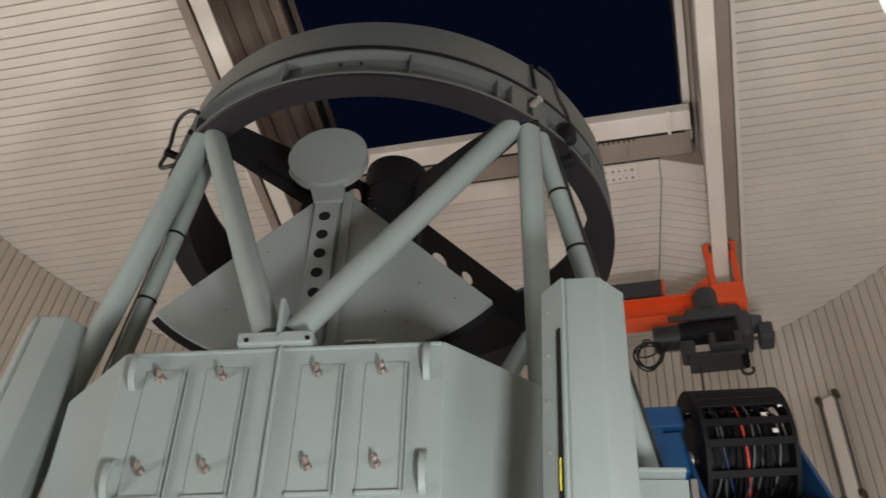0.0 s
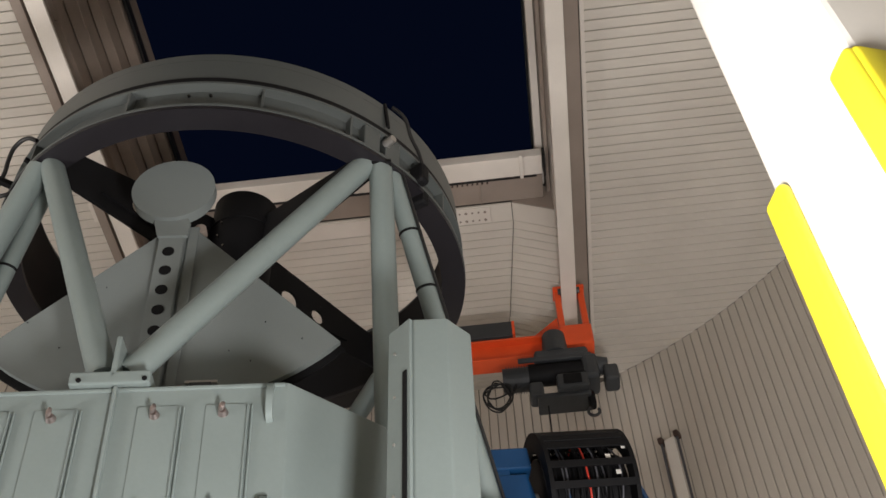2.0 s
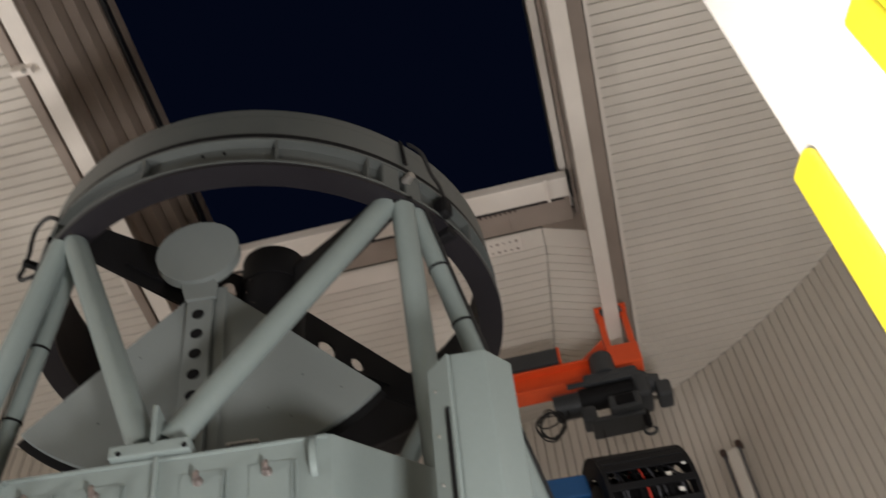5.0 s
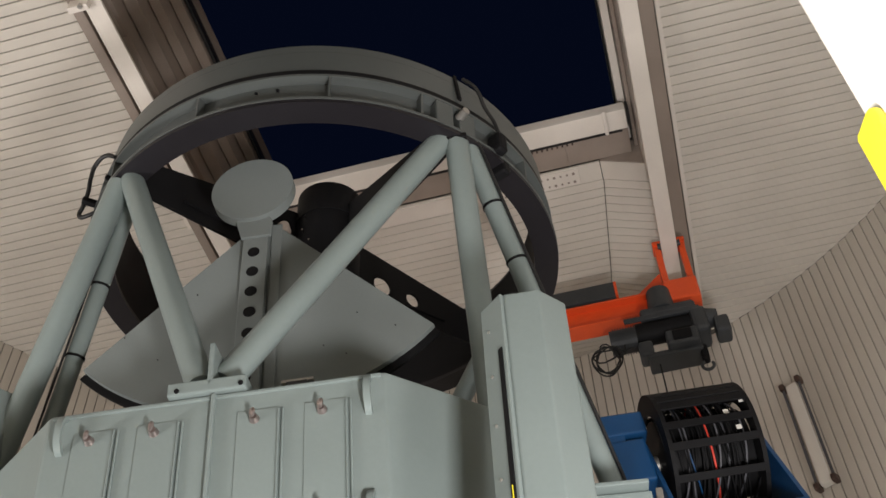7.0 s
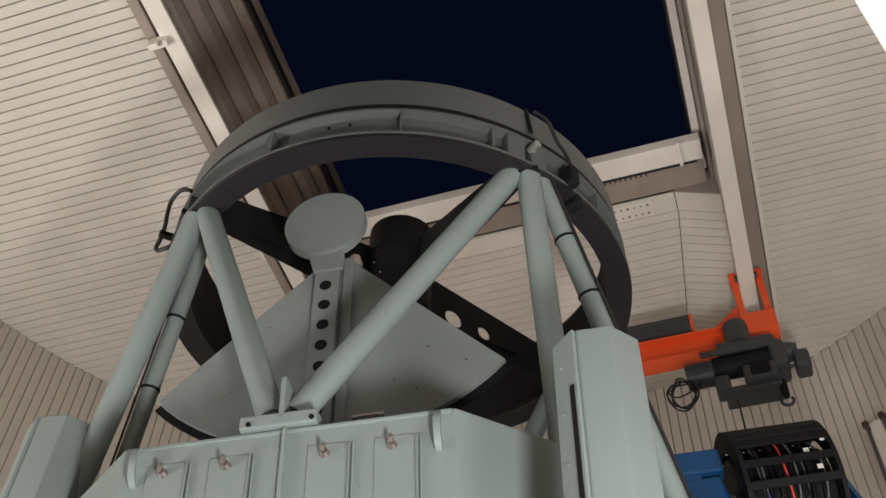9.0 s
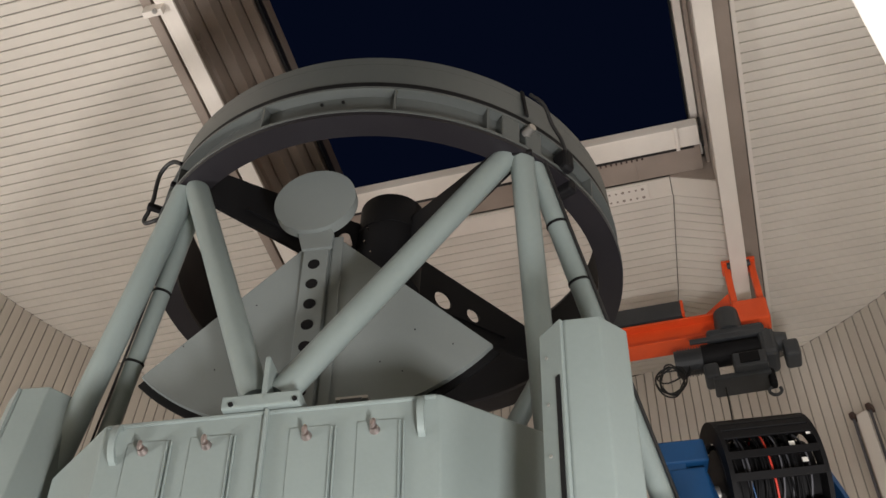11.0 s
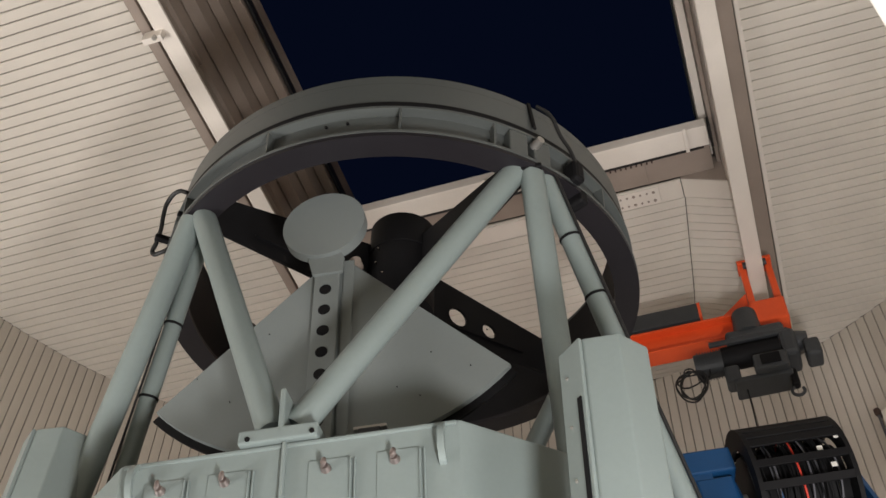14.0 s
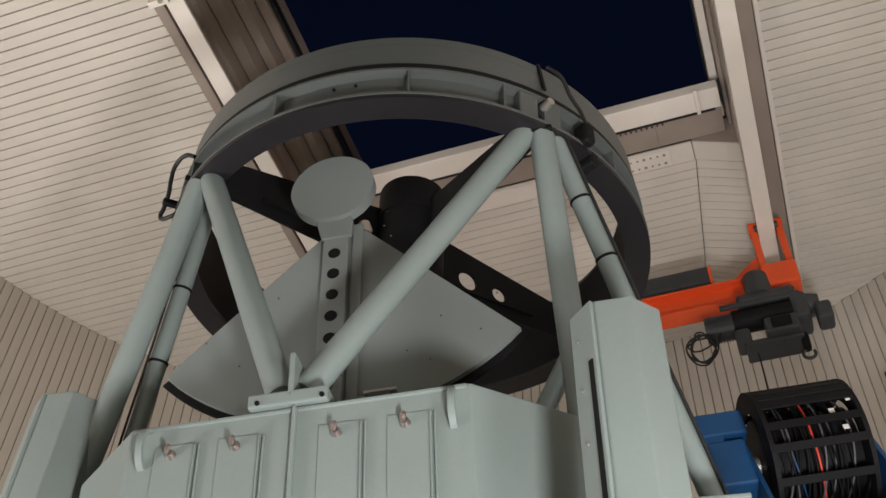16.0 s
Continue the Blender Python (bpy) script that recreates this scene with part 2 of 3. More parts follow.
# crane rails hang under the ceiling on both sides of the slit
for s, ex, fo, lab in ((1, XR, 0.232, "brown steel rail beam with a cream bottom flange beside the slit"), (-1, XL, 0.30, "brown steel rail beam with a cream bottom flange along the slit")):
    rail = thing("crane_rail", label=lab, category="rail", kind="structure")
    part("web", box((ex - s * (fo - 0.06), 3.6, 7.315), (0.022, 9.2, 0.39), 0.003), M_BROWN, rail)
    part("soffit", box((ex - s * 0.083, 3.6, 7.53), (0.154, 9.2, 0.06), 0.003), M_BROWN, rail)
    part("flange", box((ex - s * fo, 3.6, 7.105), (0.14, 9.2, 0.03), 0.005), M_CREAM, rail)
    part("edge_strip", box((ex + s * 0.02, 3.6, 7.492), (0.034, 9.2, 0.012), 0.003), M_CREAM, rail)

# stepped upstands of the parted roof shutters
steps_l = [(-3.535, -3.44, 7.22, 7.9), (-3.44, -3.30, 7.45, 8.1), (-3.30, -3.18, 7.62, 8.3), (-3.18, -3.08, 7.80, 8.3), (-3.08, -2.98, 7.98, 8.4)]
for i, (xa, xb, z0, z1) in enumerate(steps_l):
    sh = beam_y("shutter_beam", xa, xb - 0.012, z0, z1, M_BROWN, "brown steel beam of the open roof shutter", y1=5.9)
beam_y("shutter_seal", -2.98, -2.955, 8.02, 8.12, M_RUBBER, "black rubber seal along the open shutter edge", y1=5.9, cat="seal", bevel=0.003)
for xa, xb, z0, z1, mt in ((0.44, 0.555, 7.30, 8.0, M_CREAM), (0.40, 0.435, 7.62, 8.2, M_BROWN), (0.33, 0.395, 7.80, 8.3, M_CREAM)):
    beam_y("shutter_beam", xa, xb, z0, z1, mt, "pale steel beam of the open roof shutter", y1=5.9)
beam_y("shutter_seal", 0.31, 0.325, 7.95, 8.05, M_RUBBER, "black rubber seal along the open shutter edge", y1=5.6, cat="seal", bevel=0.003)
for y in (1.2, 2.4, 3.55, 4.7):
    gus = prism([(0, 0), (0.11, 0), (0, 0.12)], -0.006, 0.006)
    ob = tagged(link_bm("gusset_plate", gus, M_BROWN), "brown triangular gusset plate on the shutter beam", "bracket", kind="structure")
    ob.matrix_world = pose(-3.43, y, 7.44, -90, 0, 0)
brk = thing("end_stop", pose(-3.38, 3.05, 7.06), label="small cream end stop clamped on the crane rail", category="bracket")
part("plate", box((0, 0, 0), (0.16, 0.05, 0.12), 0.006), M_CREAM, brk)
part("bolt", tube((0.03, -0.02, -0.08), (0.03, -0.02, -0.05), 0.018, seg=8), M_STEEL, brk)

# beams across the far end of the slit
SHIFT = pose(-0.04, -0.07, -0.045)
eb = thing("slit_end_beam", SHIFT, label="cream steel beam across the end of the open slit", category="beam", kind="structure")
part("face", box((-1.62, 5.51, 7.565), (4.05, 0.20, 0.11), 0.006), M_CREAM, eb)
part("lip", box((-1.62, 5.645, 7.60), (3.95, 0.04, 0.10), 0.004), M_RUBBER, eb)
part("joint_plate", box((0.22, 5.50, 7.50), (0.03, 0.24, 0.03), 0.003), M_CREAM, eb)
part("joint_plate", box((-1.5, 5.50, 7.50), (0.03, 0.24, 0.03), 0.003), M_CREAM, eb)
part("dark_edge", box((0.425, 5.52, 7.56), (0.02, 0.22, 0.13), 0.004), M_RUBBER, eb)
bb = thing("slit_cross_beam", SHIFT, label="brown steel cross beam behind the slit end", category="beam", kind="structure")
part("beam", box((-1.62, 5.80, 7.70), (4.05, 0.26, 0.22), 0.006), M_BROWN, bb)
part("joint_plate", box((-0.16, 5.80, 7.588), (0.012, 0.26, 0.012), 0.003), M_BROWN, bb)
part("joint_plate", box((-0.9, 5.80, 7.588), (0.012, 0.26, 0.012), 0.003), M_BROWN, bb)
part("end_plate", prism([(0.112, 7.577), (0.52, 7.385), (0.52, 7.76), (0.112, 7.76)], -0.005, 0.005), M_BROWN, bb).matrix_local = pose(0, 5.937, 0, 90, 0, 0)
for i in range(9):
    part("rivet", tube((-0.45 + i * 0.045, 5.70, 7.575), (-0.45 + i * 0.045, 5.70, 7.592), 0.008, seg=8), M_BROWNCAP, bb)
tp = thing("perforated_plate", SHIFT, label="cream steel plate with round holes on the end panel", category="plate", kind="structure")
bm = bmesh.new()
add_box(bm, (-1.52, 6.04, 7.562), (2.86, 0.17, 0.012), 0.003)
part("plate", bm, M_CREAM, tp)
for i in range(14):
    for r_ in range(2):
        part("hole", tube((-0.14 - i * 0.058, 6.00 + r_ * 0.09, 7.552), (-0.14 - i * 0.058, 6.00 + r_ * 0.09, 7.5575), 0.010 if i % 3 else 0.014, seg=10), M_BROWN, tp)

# boarded end panel with folded sides
vs, fs = [], []


def quad_board(p00, p10, p11, p01, th):
    k0 = len(vs)
    vs.extend([p00, p10, p11, p01] + [(p[0], p[1], p[2] + th) for p in (p00, p10, p11, p01)])
    fs.extend([(k0, k0 + 3, k0 + 2, k0 + 1), (k0 + 4, k0 + 5, k0 + 6, k0 + 7)])
    for i in range(4):
        j = (i + 1) % 4
        fs.append((k0 + i, k0 + j, k0 + 4 + j, k0 + 4 + i))


def panel_z(y):
    return 7.575 if y < 7.3 else 7.575 + (y - 7.3) * 0.30


quad_board((-3.03, 5.945, 7.572), (0.105, 5.945, 7.572), (0.105, 6.145, 7.572), (-3.03, 6.145, 7.572), 0.02)
quad_board((0.112, 5.945, 7.572), (0.52, 5.945, 7.38), (0.52, 6.145, 7.38), (0.112, 6.145, 7.572), 0.02)
quad_board((-3.52, 5.945, 7.38), (-3.038, 5.945, 7.572), (-3.038, 6.145, 7.572), (-3.52, 6.145, 7.38), 0.02)
y = 6.15
while y < 8.86:
    ya, yb = y + 0.0045, y + BW - 0.0045
    fa, fb = 0.085 - 0.10 * (ya - 6.4), 0.085 - 0.10 * (yb - 6.4)
    za, zb = panel_z(ya), panel_z(yb)
    ga, gb = -3.05 + 0.10 * (ya - 6.4), -3.05 + 0.10 * (yb - 6.4)
    quad_board((ga, ya, za), (fa, ya, za), (fb, yb, zb), (gb, yb, zb), 0.02)
    quad_board((fa + 0.008, ya, za), (0.52, ya, 7.38), (0.52, yb, 7.38), (fb + 0.008, yb, zb), 0.02)
    quad_board((-3.52, ya, 7.38), (ga - 0.008, ya, za), (gb - 0.008, yb, zb), (-3.52, yb, 7.38), 0.02)
    y += BW
me = bpy.data.meshes.new("end_panel")
me.from_pydata(vs, [], fs)
me.materials.append(M_BOARD)
ep = tagged(new("ceiling_end_panel", me), "cream boarded panel closing the slit, with folded sides", "ceiling", kind="structure")
ep.matrix_world = SHIFT
bm = bmesh.new()
back = [(6.0, 7.62), (7.3, 7.62), (8.95, 8.12), (8.95, 8.3), (6.0, 8.3)]
q = prism(back, -3.7, 0.72)
bmesh.ops.transform(q, matrix=Matrix(((0, 0, 1, 0), (1, 0, 0, 0), (0, 1, 0, 0), (0, 0, 0, 1))), verts=q.verts)
tagged(link_bm("end_panel_deck", q, M_BACK), "dark deck above the boarded end panel", "roof", kind="structure")
# ---- window in the wall with a roller shutter ----
wm = thing("window_1", label="deep wall opening closed by a ribbed metal roller shutter", category="window", kind="structure")
part("frame_head", arc_block(WIN0, WIN1, RAD - 0.012, RAD + 0.42, WIN_HI, WIN_HI + 0.055, 10), M_CREAM, wm)
part("frame_side", arc_block(WIN1, WIN1 + 0.012, RAD - 0.012, RAD + 0.42, WIN_LO, WIN_HI + 0.055, 1), M_CREAM, wm)
part("frame_side", arc_block(WIN0 - 0.012, WIN0, RAD - 0.012, RAD + 0.42, WIN_LO, WIN_HI + 0.055, 1), M_CREAM, wm)
for i in range(24):
    a = WIN0 + (WIN1 - WIN0) * (i + 0.06) / 24
    b = WIN0 + (WIN1 - WIN0) * (i + 0.94) / 24
    part("soffit_board", arc_block(a, b, RAD + 0.0, RAD + 0.36, WIN_HI - 0.014, WIN_HI - 0.002, 1), M_WALL, wm)
part("shutter_box", arc_block(WIN0, WIN1, RAD + 0.285, RAD + 0.40, WIN_HI - 0.06, WIN_HI - 0.016, 10), M_BACK, wm)
part("shutter_back", arc_block(WIN0, WIN1, RAD + 0.345, RAD + 0.40, WIN_LO, WIN_HI - 0.06, 8), M_BACK, wm)
for i in range(42):
    z = WIN_HI - 0.10 - i * 0.062
    part("slat", merge([arc_block(WIN0 + 0.003, WIN1 - 0.004, RAD + 0.31 - 0.012, RAD + 0.335, z, z + 0.045, 8)]), M_SHUT, wm)

# ---- lamp fixture on the wall: two tubes with dark end sockets ----


def wall_lamp(angle, z0, z1):
    m = Matrix.Translation((CX + (RAD - 0.03) * math.cos(angle), CY + (RAD - 0.03) * math.sin(angle), 0)) @ Matrix.Rotation(angle + math.pi / 2, 4, "Z")
    lm = thing("wall_lamp", m, label="unlit twin fluorescent lamp upright on the boarded wall", category="lamp")
    zc, h = (z0 + z1) / 2, z1 - z0
    part("tray", box((0, 0.015, zc), (0.115, 0.075, h), 0.008), M_WHITE, lm, "white lamp tray")
    for sx in (-0.085, 0.085):
        part("tube", tube((sx, 0.05, z0 + 0.02), (sx, 0.05, z1 - 0.02), 0.013, seg=14), M_LCAB, lm, "dark unlit glass tube", True)
        for zz in (z0, z1):
            part("socket", box((sx, 0.04, zz), (0.05, 0.085, 0.07), 0.012), M_BROWNCAP, lm, "dark plastic lamp socket")
    return lm


wall_lamp(math.atan2(7.99 - CY, 1.338 - CX), 5.27, 6.365)

# ---- orange travelling crane between the rails ----
crane = thing("overhead_crane", label="orange travelling crane beam hung between the two slit rails", category="crane")
YB = 6.75
part("beam", box((-1.45, YB, 6.365), (3.75, 0.17, 0.022), 0.004), M_ORANGE, crane)
part("beam", box((-1.45, YB, 6.59), (3.75, 0.17, 0.022), 0.004), M_ORANGE, crane)
part("beam_web", box((-1.45, YB, 6.4775), (3.75, 0.03, 0.20), 0.0), M_ORANGE, crane)
for sx, xc in ((1, 0.512), (-1, -3.42)):
    for dx in (-0.108, 0.108):
        part("hanger", box((xc + dx, YB, 6.95), (0.055, 0.10, 0.56), 0.006), M_ORANGE, crane)
    part("hanger_foot", box((xc, YB, 6.56), (0.29, 0.20, 0.25), 0.02), M_ORANGE, crane)
    part("trolley_plate", box((xc, YB, 7.205), (0.29, 0.16, 0.035), 0.006), M_ORANGE, crane)
    part("wheel", tube((xc - 0.10, YB - 0.05, 7.17), (xc - 0.04, YB - 0.05, 7.17), 0.035), M_GREY, crane, "dark steel trolley wheel", True)
    part("wheel", tube((xc + 0.04, YB - 0.05, 7.17), (xc + 0.10, YB - 0.05, 7.17), 0.035), M_GREY, crane, "dark steel trolley wheel", True)
    gz = prism([(0, 0), (0.22, 0), (0, 0.20)], -0.01, 0.01)
    gp = part("gusset", gz, M_ORANGE, crane)
    gp.matrix_local = pose(xc - sx * 0.14, YB, 6.675, 90, 0, 0 if sx < 0 else 180)
part("control_box", box((-0.345, YB - 0.02, 6.715), (0.60, 0.15, 0.18), 0.006), M_GREY, crane, "long dark grey box on the beam")
part("box_end", box((-0.035, YB - 0.02, 6.715), (0.025, 0.165, 0.17), 0.003), M_ORANGE, crane)
part("box_end", box((-0.655, YB - 0.02, 6.715), (0.025, 0.165, 0.17), 0.003), M_ORANGE, crane)

hoist = thing("electric_hoist", pose(0.30, 6.62, 6.04), label="dark grey electric hoist hanging under the orange crane", category="hoist")
part("drum", tube((-0.25, 0, 0.03), (0.22, 0, 0.03), 0.10, seg=24), M_BLACK, hoist, "", True)
for i in range(9):
    part("fin", tube((-0.44 + i * 0.022, 0, 0.0), (-0.432 + i * 0.022, 0, 0.0), 0.118, seg=20), M_GREY, hoist)
part("motor", tube((-0.47, 0, 0), (-0.25, 0, 0), 0.105, seg=24), M_GREY, hoist, "ribbed motor housing", True)
part("gearbox", box((0.27, 0, -0.01), (0.13, 0.26, 0.27), 0.035), M_GREY, hoist)
part("brake_cover", tube((0.33, -0.02, 0.05), (0.42, -0.02, 0.05), 0.09, 0.07), M_GREY, hoist, "", True)
part("frame_bar", box((-0.02, -0.11, 0.11), (0.62, 0.025, 0.045), 0.006), M_GREY, hoist)
part("frame_bar", box((-0.02, 0.11, 0.11), (0.62, 0.025, 0.045), 0.006), M_GREY, hoist)
part("trolley_housing", tube((0.0, -0.03, 0.20), (0.0, -0.03, 0.44), 0.115, 0.10), M_GREY, hoist, "rounded trolley motor", True)
part("trolley_side", box((0.04, 0.0, 0.17), (0.46, 0.24, 0.10), 0.03), M_GREY, hoist)
part("switch_box", box((0.10, -0.10, -0.20), (0.26, 0.14, 0.15), 0.02), M_GREY, hoist)
part("switch_lid", box((0.10, -0.176, -0.20), (0.15, 0.02, 0.10), 0.008), M_BLACK, hoist)
part("counter_weight", box((-0.20, -0.02, -0.20), (0.12, 0.16, 0.16), 0.025), M_GREY, hoist)
part("under_tray", box((0.02, 0.02, -0.28), (0.44, 0.22, 0.05), 0.012), M_GREY, hoist)
part("hook_block", box((0.24, -0.02, -0.32), (0.06, 0.08, 0.16), 0.02), M_BLACK, hoist)
hk = [(0.24 + 0.045 * math.cos(a), -0.02, -0.44 + 0.045 * math.sin(a)) for a in [math.radians(d) for d in range(120, 400, 30)]]
cable("hook", hk, 0.013, M_GREY, hoist, "steel lifting hook")
part("terminal_box", box((0.43, -0.05, -0.12), (0.12, 0.18, 0.17), 0.025), M_GREY, hoist)
cable("lifting_rope", [(-0.12, 0.02, -0.26), (-0.118, 0.02, -0.45), (-0.122, 0.02, -0.70), (-0.12, 0.02, -0.95)], 0.006, M_RUBBER, hoist, "thin black rope hanging down")
random.seed(4)
loop = []
for k in range(34):
    a = k * 0.85
    loop.append((-0.50 - 0.010 * (k % 5) + 0.10 * math.cos(a), -0.06 + 0.02 * math.sin(k), -0.20 + 0.14 * math.sin(a) - 0.02 * (k % 3)))
cable("coiled_cable", [(-0.36, -0.05, -0.06)] + loop + [(-0.30, -0.04, -0.12)], 0.007, M_RUBBER, hoist, "coil of black control cable")

# ---- cable drum on a blue bracket ----
DR = pose(0.215, 5.05, 3.59, 0, -6, 11)
drum = thing("cable_drum", DR, label="black slatted cable drum full of cables on a blue frame", category="cable drum")
RD, HL = 0.392, 0.24
for sx in (-HL, HL):
    part("end_ring", revolve([(RD - 0.11, -0.012), (RD, -0.012), (RD, 0.012), (RD - 0.11, 0.012)], 40), M_BLACK, drum, "black end ring").matrix_local = pose(sx, 0, 0, 0, 90, 0)
part("core", tube((-HL, 0, 0), (HL, 0, 0), RD - 0.15, seg=32), M_BLACK, drum, "", True)
for deg in list(range(0, 176, 11)) + [186, 204, 229, 258, 290, 320]:
    a = radians(deg)
    close = deg < 175
    part("slat", box((0, 0, 0), (2 * HL, 0.058 if close else 0.044, 0.012), 0.003), M_BLACK, drum).matrix_local = Matrix.Rotation(a, 4, "X") @ Matrix.Translation((0, 0, 0)) @ Matrix.Translation((0, RD - 0.008, 0)) @ Matrix.Rotation(math.pi / 2, 4, "X")
random.seed(9)
for i in range(30):
    x = -HL + 0.05 + i * (2 * HL - 0.1) / 29 + random.uniform(-0.006, 0.006)
    rr = RD - 0.07 - random.random() * 0.06
    mt = M_RED if i == 15 else (M_LCAB if i % 6 == 0 else (M_BLUE if i == 10 else M_BLACK))
    tilt = random.uniform(-0.09, 0.09)
    pts = [(x + tilt * math.cos(k * math.pi / 8), rr * math.cos(k * math.pi / 8), rr * math.sin(k * math.pi / 8)) for k in range(17)]
    cable("cable", pts, 0.0042 + 0.002 * random.random(), mt, drum, "red cable" if i == 15 else "")
for dx, da in ((0.12, 3.5), (0.21, 3.9), (0.17, 3.75), (0.22, 3.35)):
    part("cable_tag", box((0, 0, 0), (0.03, 0.006, 0.028), 0.002), M_WHITE, drum, "white cable tag").matrix_local = Matrix.Translation((dx, (RD - 0.03) * math.cos(da), (RD - 0.03) * math.sin(da) + 0.16))
frame_ob = thing("drum_bracket", DR, label="blue painted steel bracket carrying the cable drum", category="bracket")
part("side_plate", prism([(-0.52, -0.95), (0.42, -0.95), (0.30, 0.05), (-0.14, 0.05)], -0.012, 0.012, 0.003), M_BLUE, frame_ob).matrix_local = pose(HL + 0.07, 0, 0, 90, 0, 90)
part("side_plate", prism([(-0.45, -0.95), (0.42, -0.95), (0.30, 0.05), (-0.14, 0.05)], -0.012, 0.012, 0.003), M_BLUE, frame_ob).matrix_local = pose(-HL - 0.07, 0, 0, 90, 0, 90)
part("front_plate", box((0, -0.40, -0.86), (2 * HL + 0.10, 0.02, 0.50), 0.004), M_BLUE, frame_ob)
part("arm", box((-0.60, -0.16, 0.15), (0.62, 0.12, 0.15), 0.012), M_BLUE, frame_ob)
part("arm_knee", prism([(0, 0), (0.2, 0), (0.2, -0.2)], -0.05, 0.05, 0.004), M_BLUE, frame_ob).matrix_local = pose(-0.62, -0.16, 0.08, 90, 0, 0)
part("hub_block", box((-0.42, -0.13, -0.10), (0.20, 0.18, 0.28), 0.015), M_BLUE, frame_ob)
part("axle", tube((-0.40, 0, 0), (0.34, 0, 0), 0.05), M_STEEL, frame_ob, "steel axle", True)
part("leg", box((0.0, 0.1, -2.9), (0.5, 0.3, 4.4), 0.02), M_BLUE, frame_ob)

# ---- telescope: box section, truss, top ring, prime-focus unit, mirror covers ----
AXV = Vector((0.9918, 0.1269, -0.0134)).normalized()
NV = Vector((0.0288, -0.1209, 0.9923))
NV = (NV - AXV * NV.dot(AXV)).normalized()
MV = NV.cross(AXV)
C0 = Vector((-1.8331, 4.0685, 1.9105))
TEL = Matrix(((AXV.x, MV.x, NV.x, C0.x), (AXV.y, MV.y, NV.y, C0.y), (AXV.z, MV.z, NV.z, C0.z), (0, 0, 0, 1)))
tel = thing("telescope", TEL, label="grey-green open truss telescope tube with black spider vanes", category="telescope")
AC = 0.067
oct_out = [(-0.585, -1.16), (0.72, -1.16), (1.09, -0.83), (1.16, 0.6), (0.70, 1.14), (-0.56, 1.14), (-1.03, 0.6), (-0.95, -0.83)]


def shrink(pts, k):
    return [(AC + (x - AC) * k, y_ * k) for x, y_ in pts]


# box section with an open middle
bm = bmesh.new()
o, i_ = oct_out, shrink(oct_out, 0.80)
rows = [[bm.verts.new((x, y_, z)) for x, y_ in p] for p, z in ((o, 0.16), (o, 0.885), (i_, 0.885), (i_, 0.16))]
for k in range(4):
    for j in range(8):
        bm.faces.new((rows[k][j], rows[k][(j + 1) % 8], rows[(k + 1) % 4][(j + 1) % 8], rows[(k + 1) % 4][j]))
bmesh.ops.bevel(bm, geom=[e for e in bm.edges], offset=0.007, segments=2, affect="EDGES", profile=0.5)
body = part("box_section", bm, M_GREEN, tel)
# top lip
part("top_lip", merge([box((AC, -1.162, 0.873), (1.28, 0.012, 0.018), 0.005)]), M_GREEN, tel)
# ribs, raised panels, eye bolts and lifting lugs on the front
part("front_rib", box((0.062, -1.172, 0.53), (0.016, 0.022, 0.70), 0.004), M_GREEN, tel)
for a in (-0.408, -0.160, 0.223, 0.479):
    pn = part("cover_panel", box((a + 0.01, -1.163, 0.50), (0.155, 0.006, 0.58), 0.002), M_GREEN, tel)
    part("panel_edge", box((a + 0.092, -1.168, 0.50), (0.007, 0.013, 0.56), 0.002), M_GREEN, tel)
    part("panel_edge", box((a + 0.108, -1.167, 0.50), (0.006, 0.010, 0.56), 0.002), M_GREEN, tel)
    part("panel_ledge", box((a + 0.015, -1.172, 0.215), (0.165, 0.022, 0.016), 0.003), M_GREEN, tel)
    for zz in (0.748, 0.335):
        bolt = part("eye_bolt", tube((a, -1.166, zz), (a, -1.190, zz), 0.021, 0.014, 12), M_BOLT, tel, "dull pinkish steel eye bolt", True)
        ring = revolve([(0.012 + 0.008 * math.cos(t), 0.008 * math.sin(t)) for t in [k * math.pi / 4 for k in range(8)]], 16)
        part("eye", ring, M_BOLT, bolt, "", True).matrix_local = pose(a, -1.204, zz + 0.006, 0, 90, 35)
for a, zz in ((0.655, 0.79), (0.655, 0.30), (-0.52, 0.79), (-0.52, 0.30)):
    q = revolve([(0.062, -0.013), (0.088, -0.013), (0.088, 0.013), (0.062, 0.013)], 18, -math.pi / 2, math.pi / 2)
    lg = part("lifting_lug", q, M_GREEN, tel, "", True)
    lg.matrix_local = Matrix(((0, 0, 1, a), (-0.62, 0, 0, -1.158), (0, 1, 0, zz), (0, 0, 0, 1)))
# truss feet
foot = part("truss_foot", box((0.035, -1.125, 0.918), (0.31, 0.13, 0.060), 0.008), M_GREEN, tel)
part("foot_web", box((0.045, -1.13, 1.02), (0.022, 0.12, 0.20), 0.006), M_GREEN, tel)
for a in (-0.08, 0.17):
    part("foot_bolt", tube((a, -1.196, 0.905), (a, -1.188, 0.905), 0.010, seg=10), M_BLACK, tel)
part("foot_bracket", box((0.36, -1.06, 0.925), (0.09, 0.05, 0.07), 0.006), M_GREY, tel, "small steel latch bracket")
part("foot_bracket", box((0.36, -1.06, 0.968), (0.13, 0.03, 0.014), 0.003), M_STEEL, tel)
LEAN = Matrix.Translation((0.05, -1.16, 0.85)) @ Matrix.Rotation(radians(-2.4), 4, "Y") @ Matrix.Translation((-0.05, 1.16, -0.85))
for ob in [o_ for o_ in bpy.data.objects if o_.parent == tel]:
    ob.matrix_basis = LEAN @ ob.matrix_basis
RC = 0.15
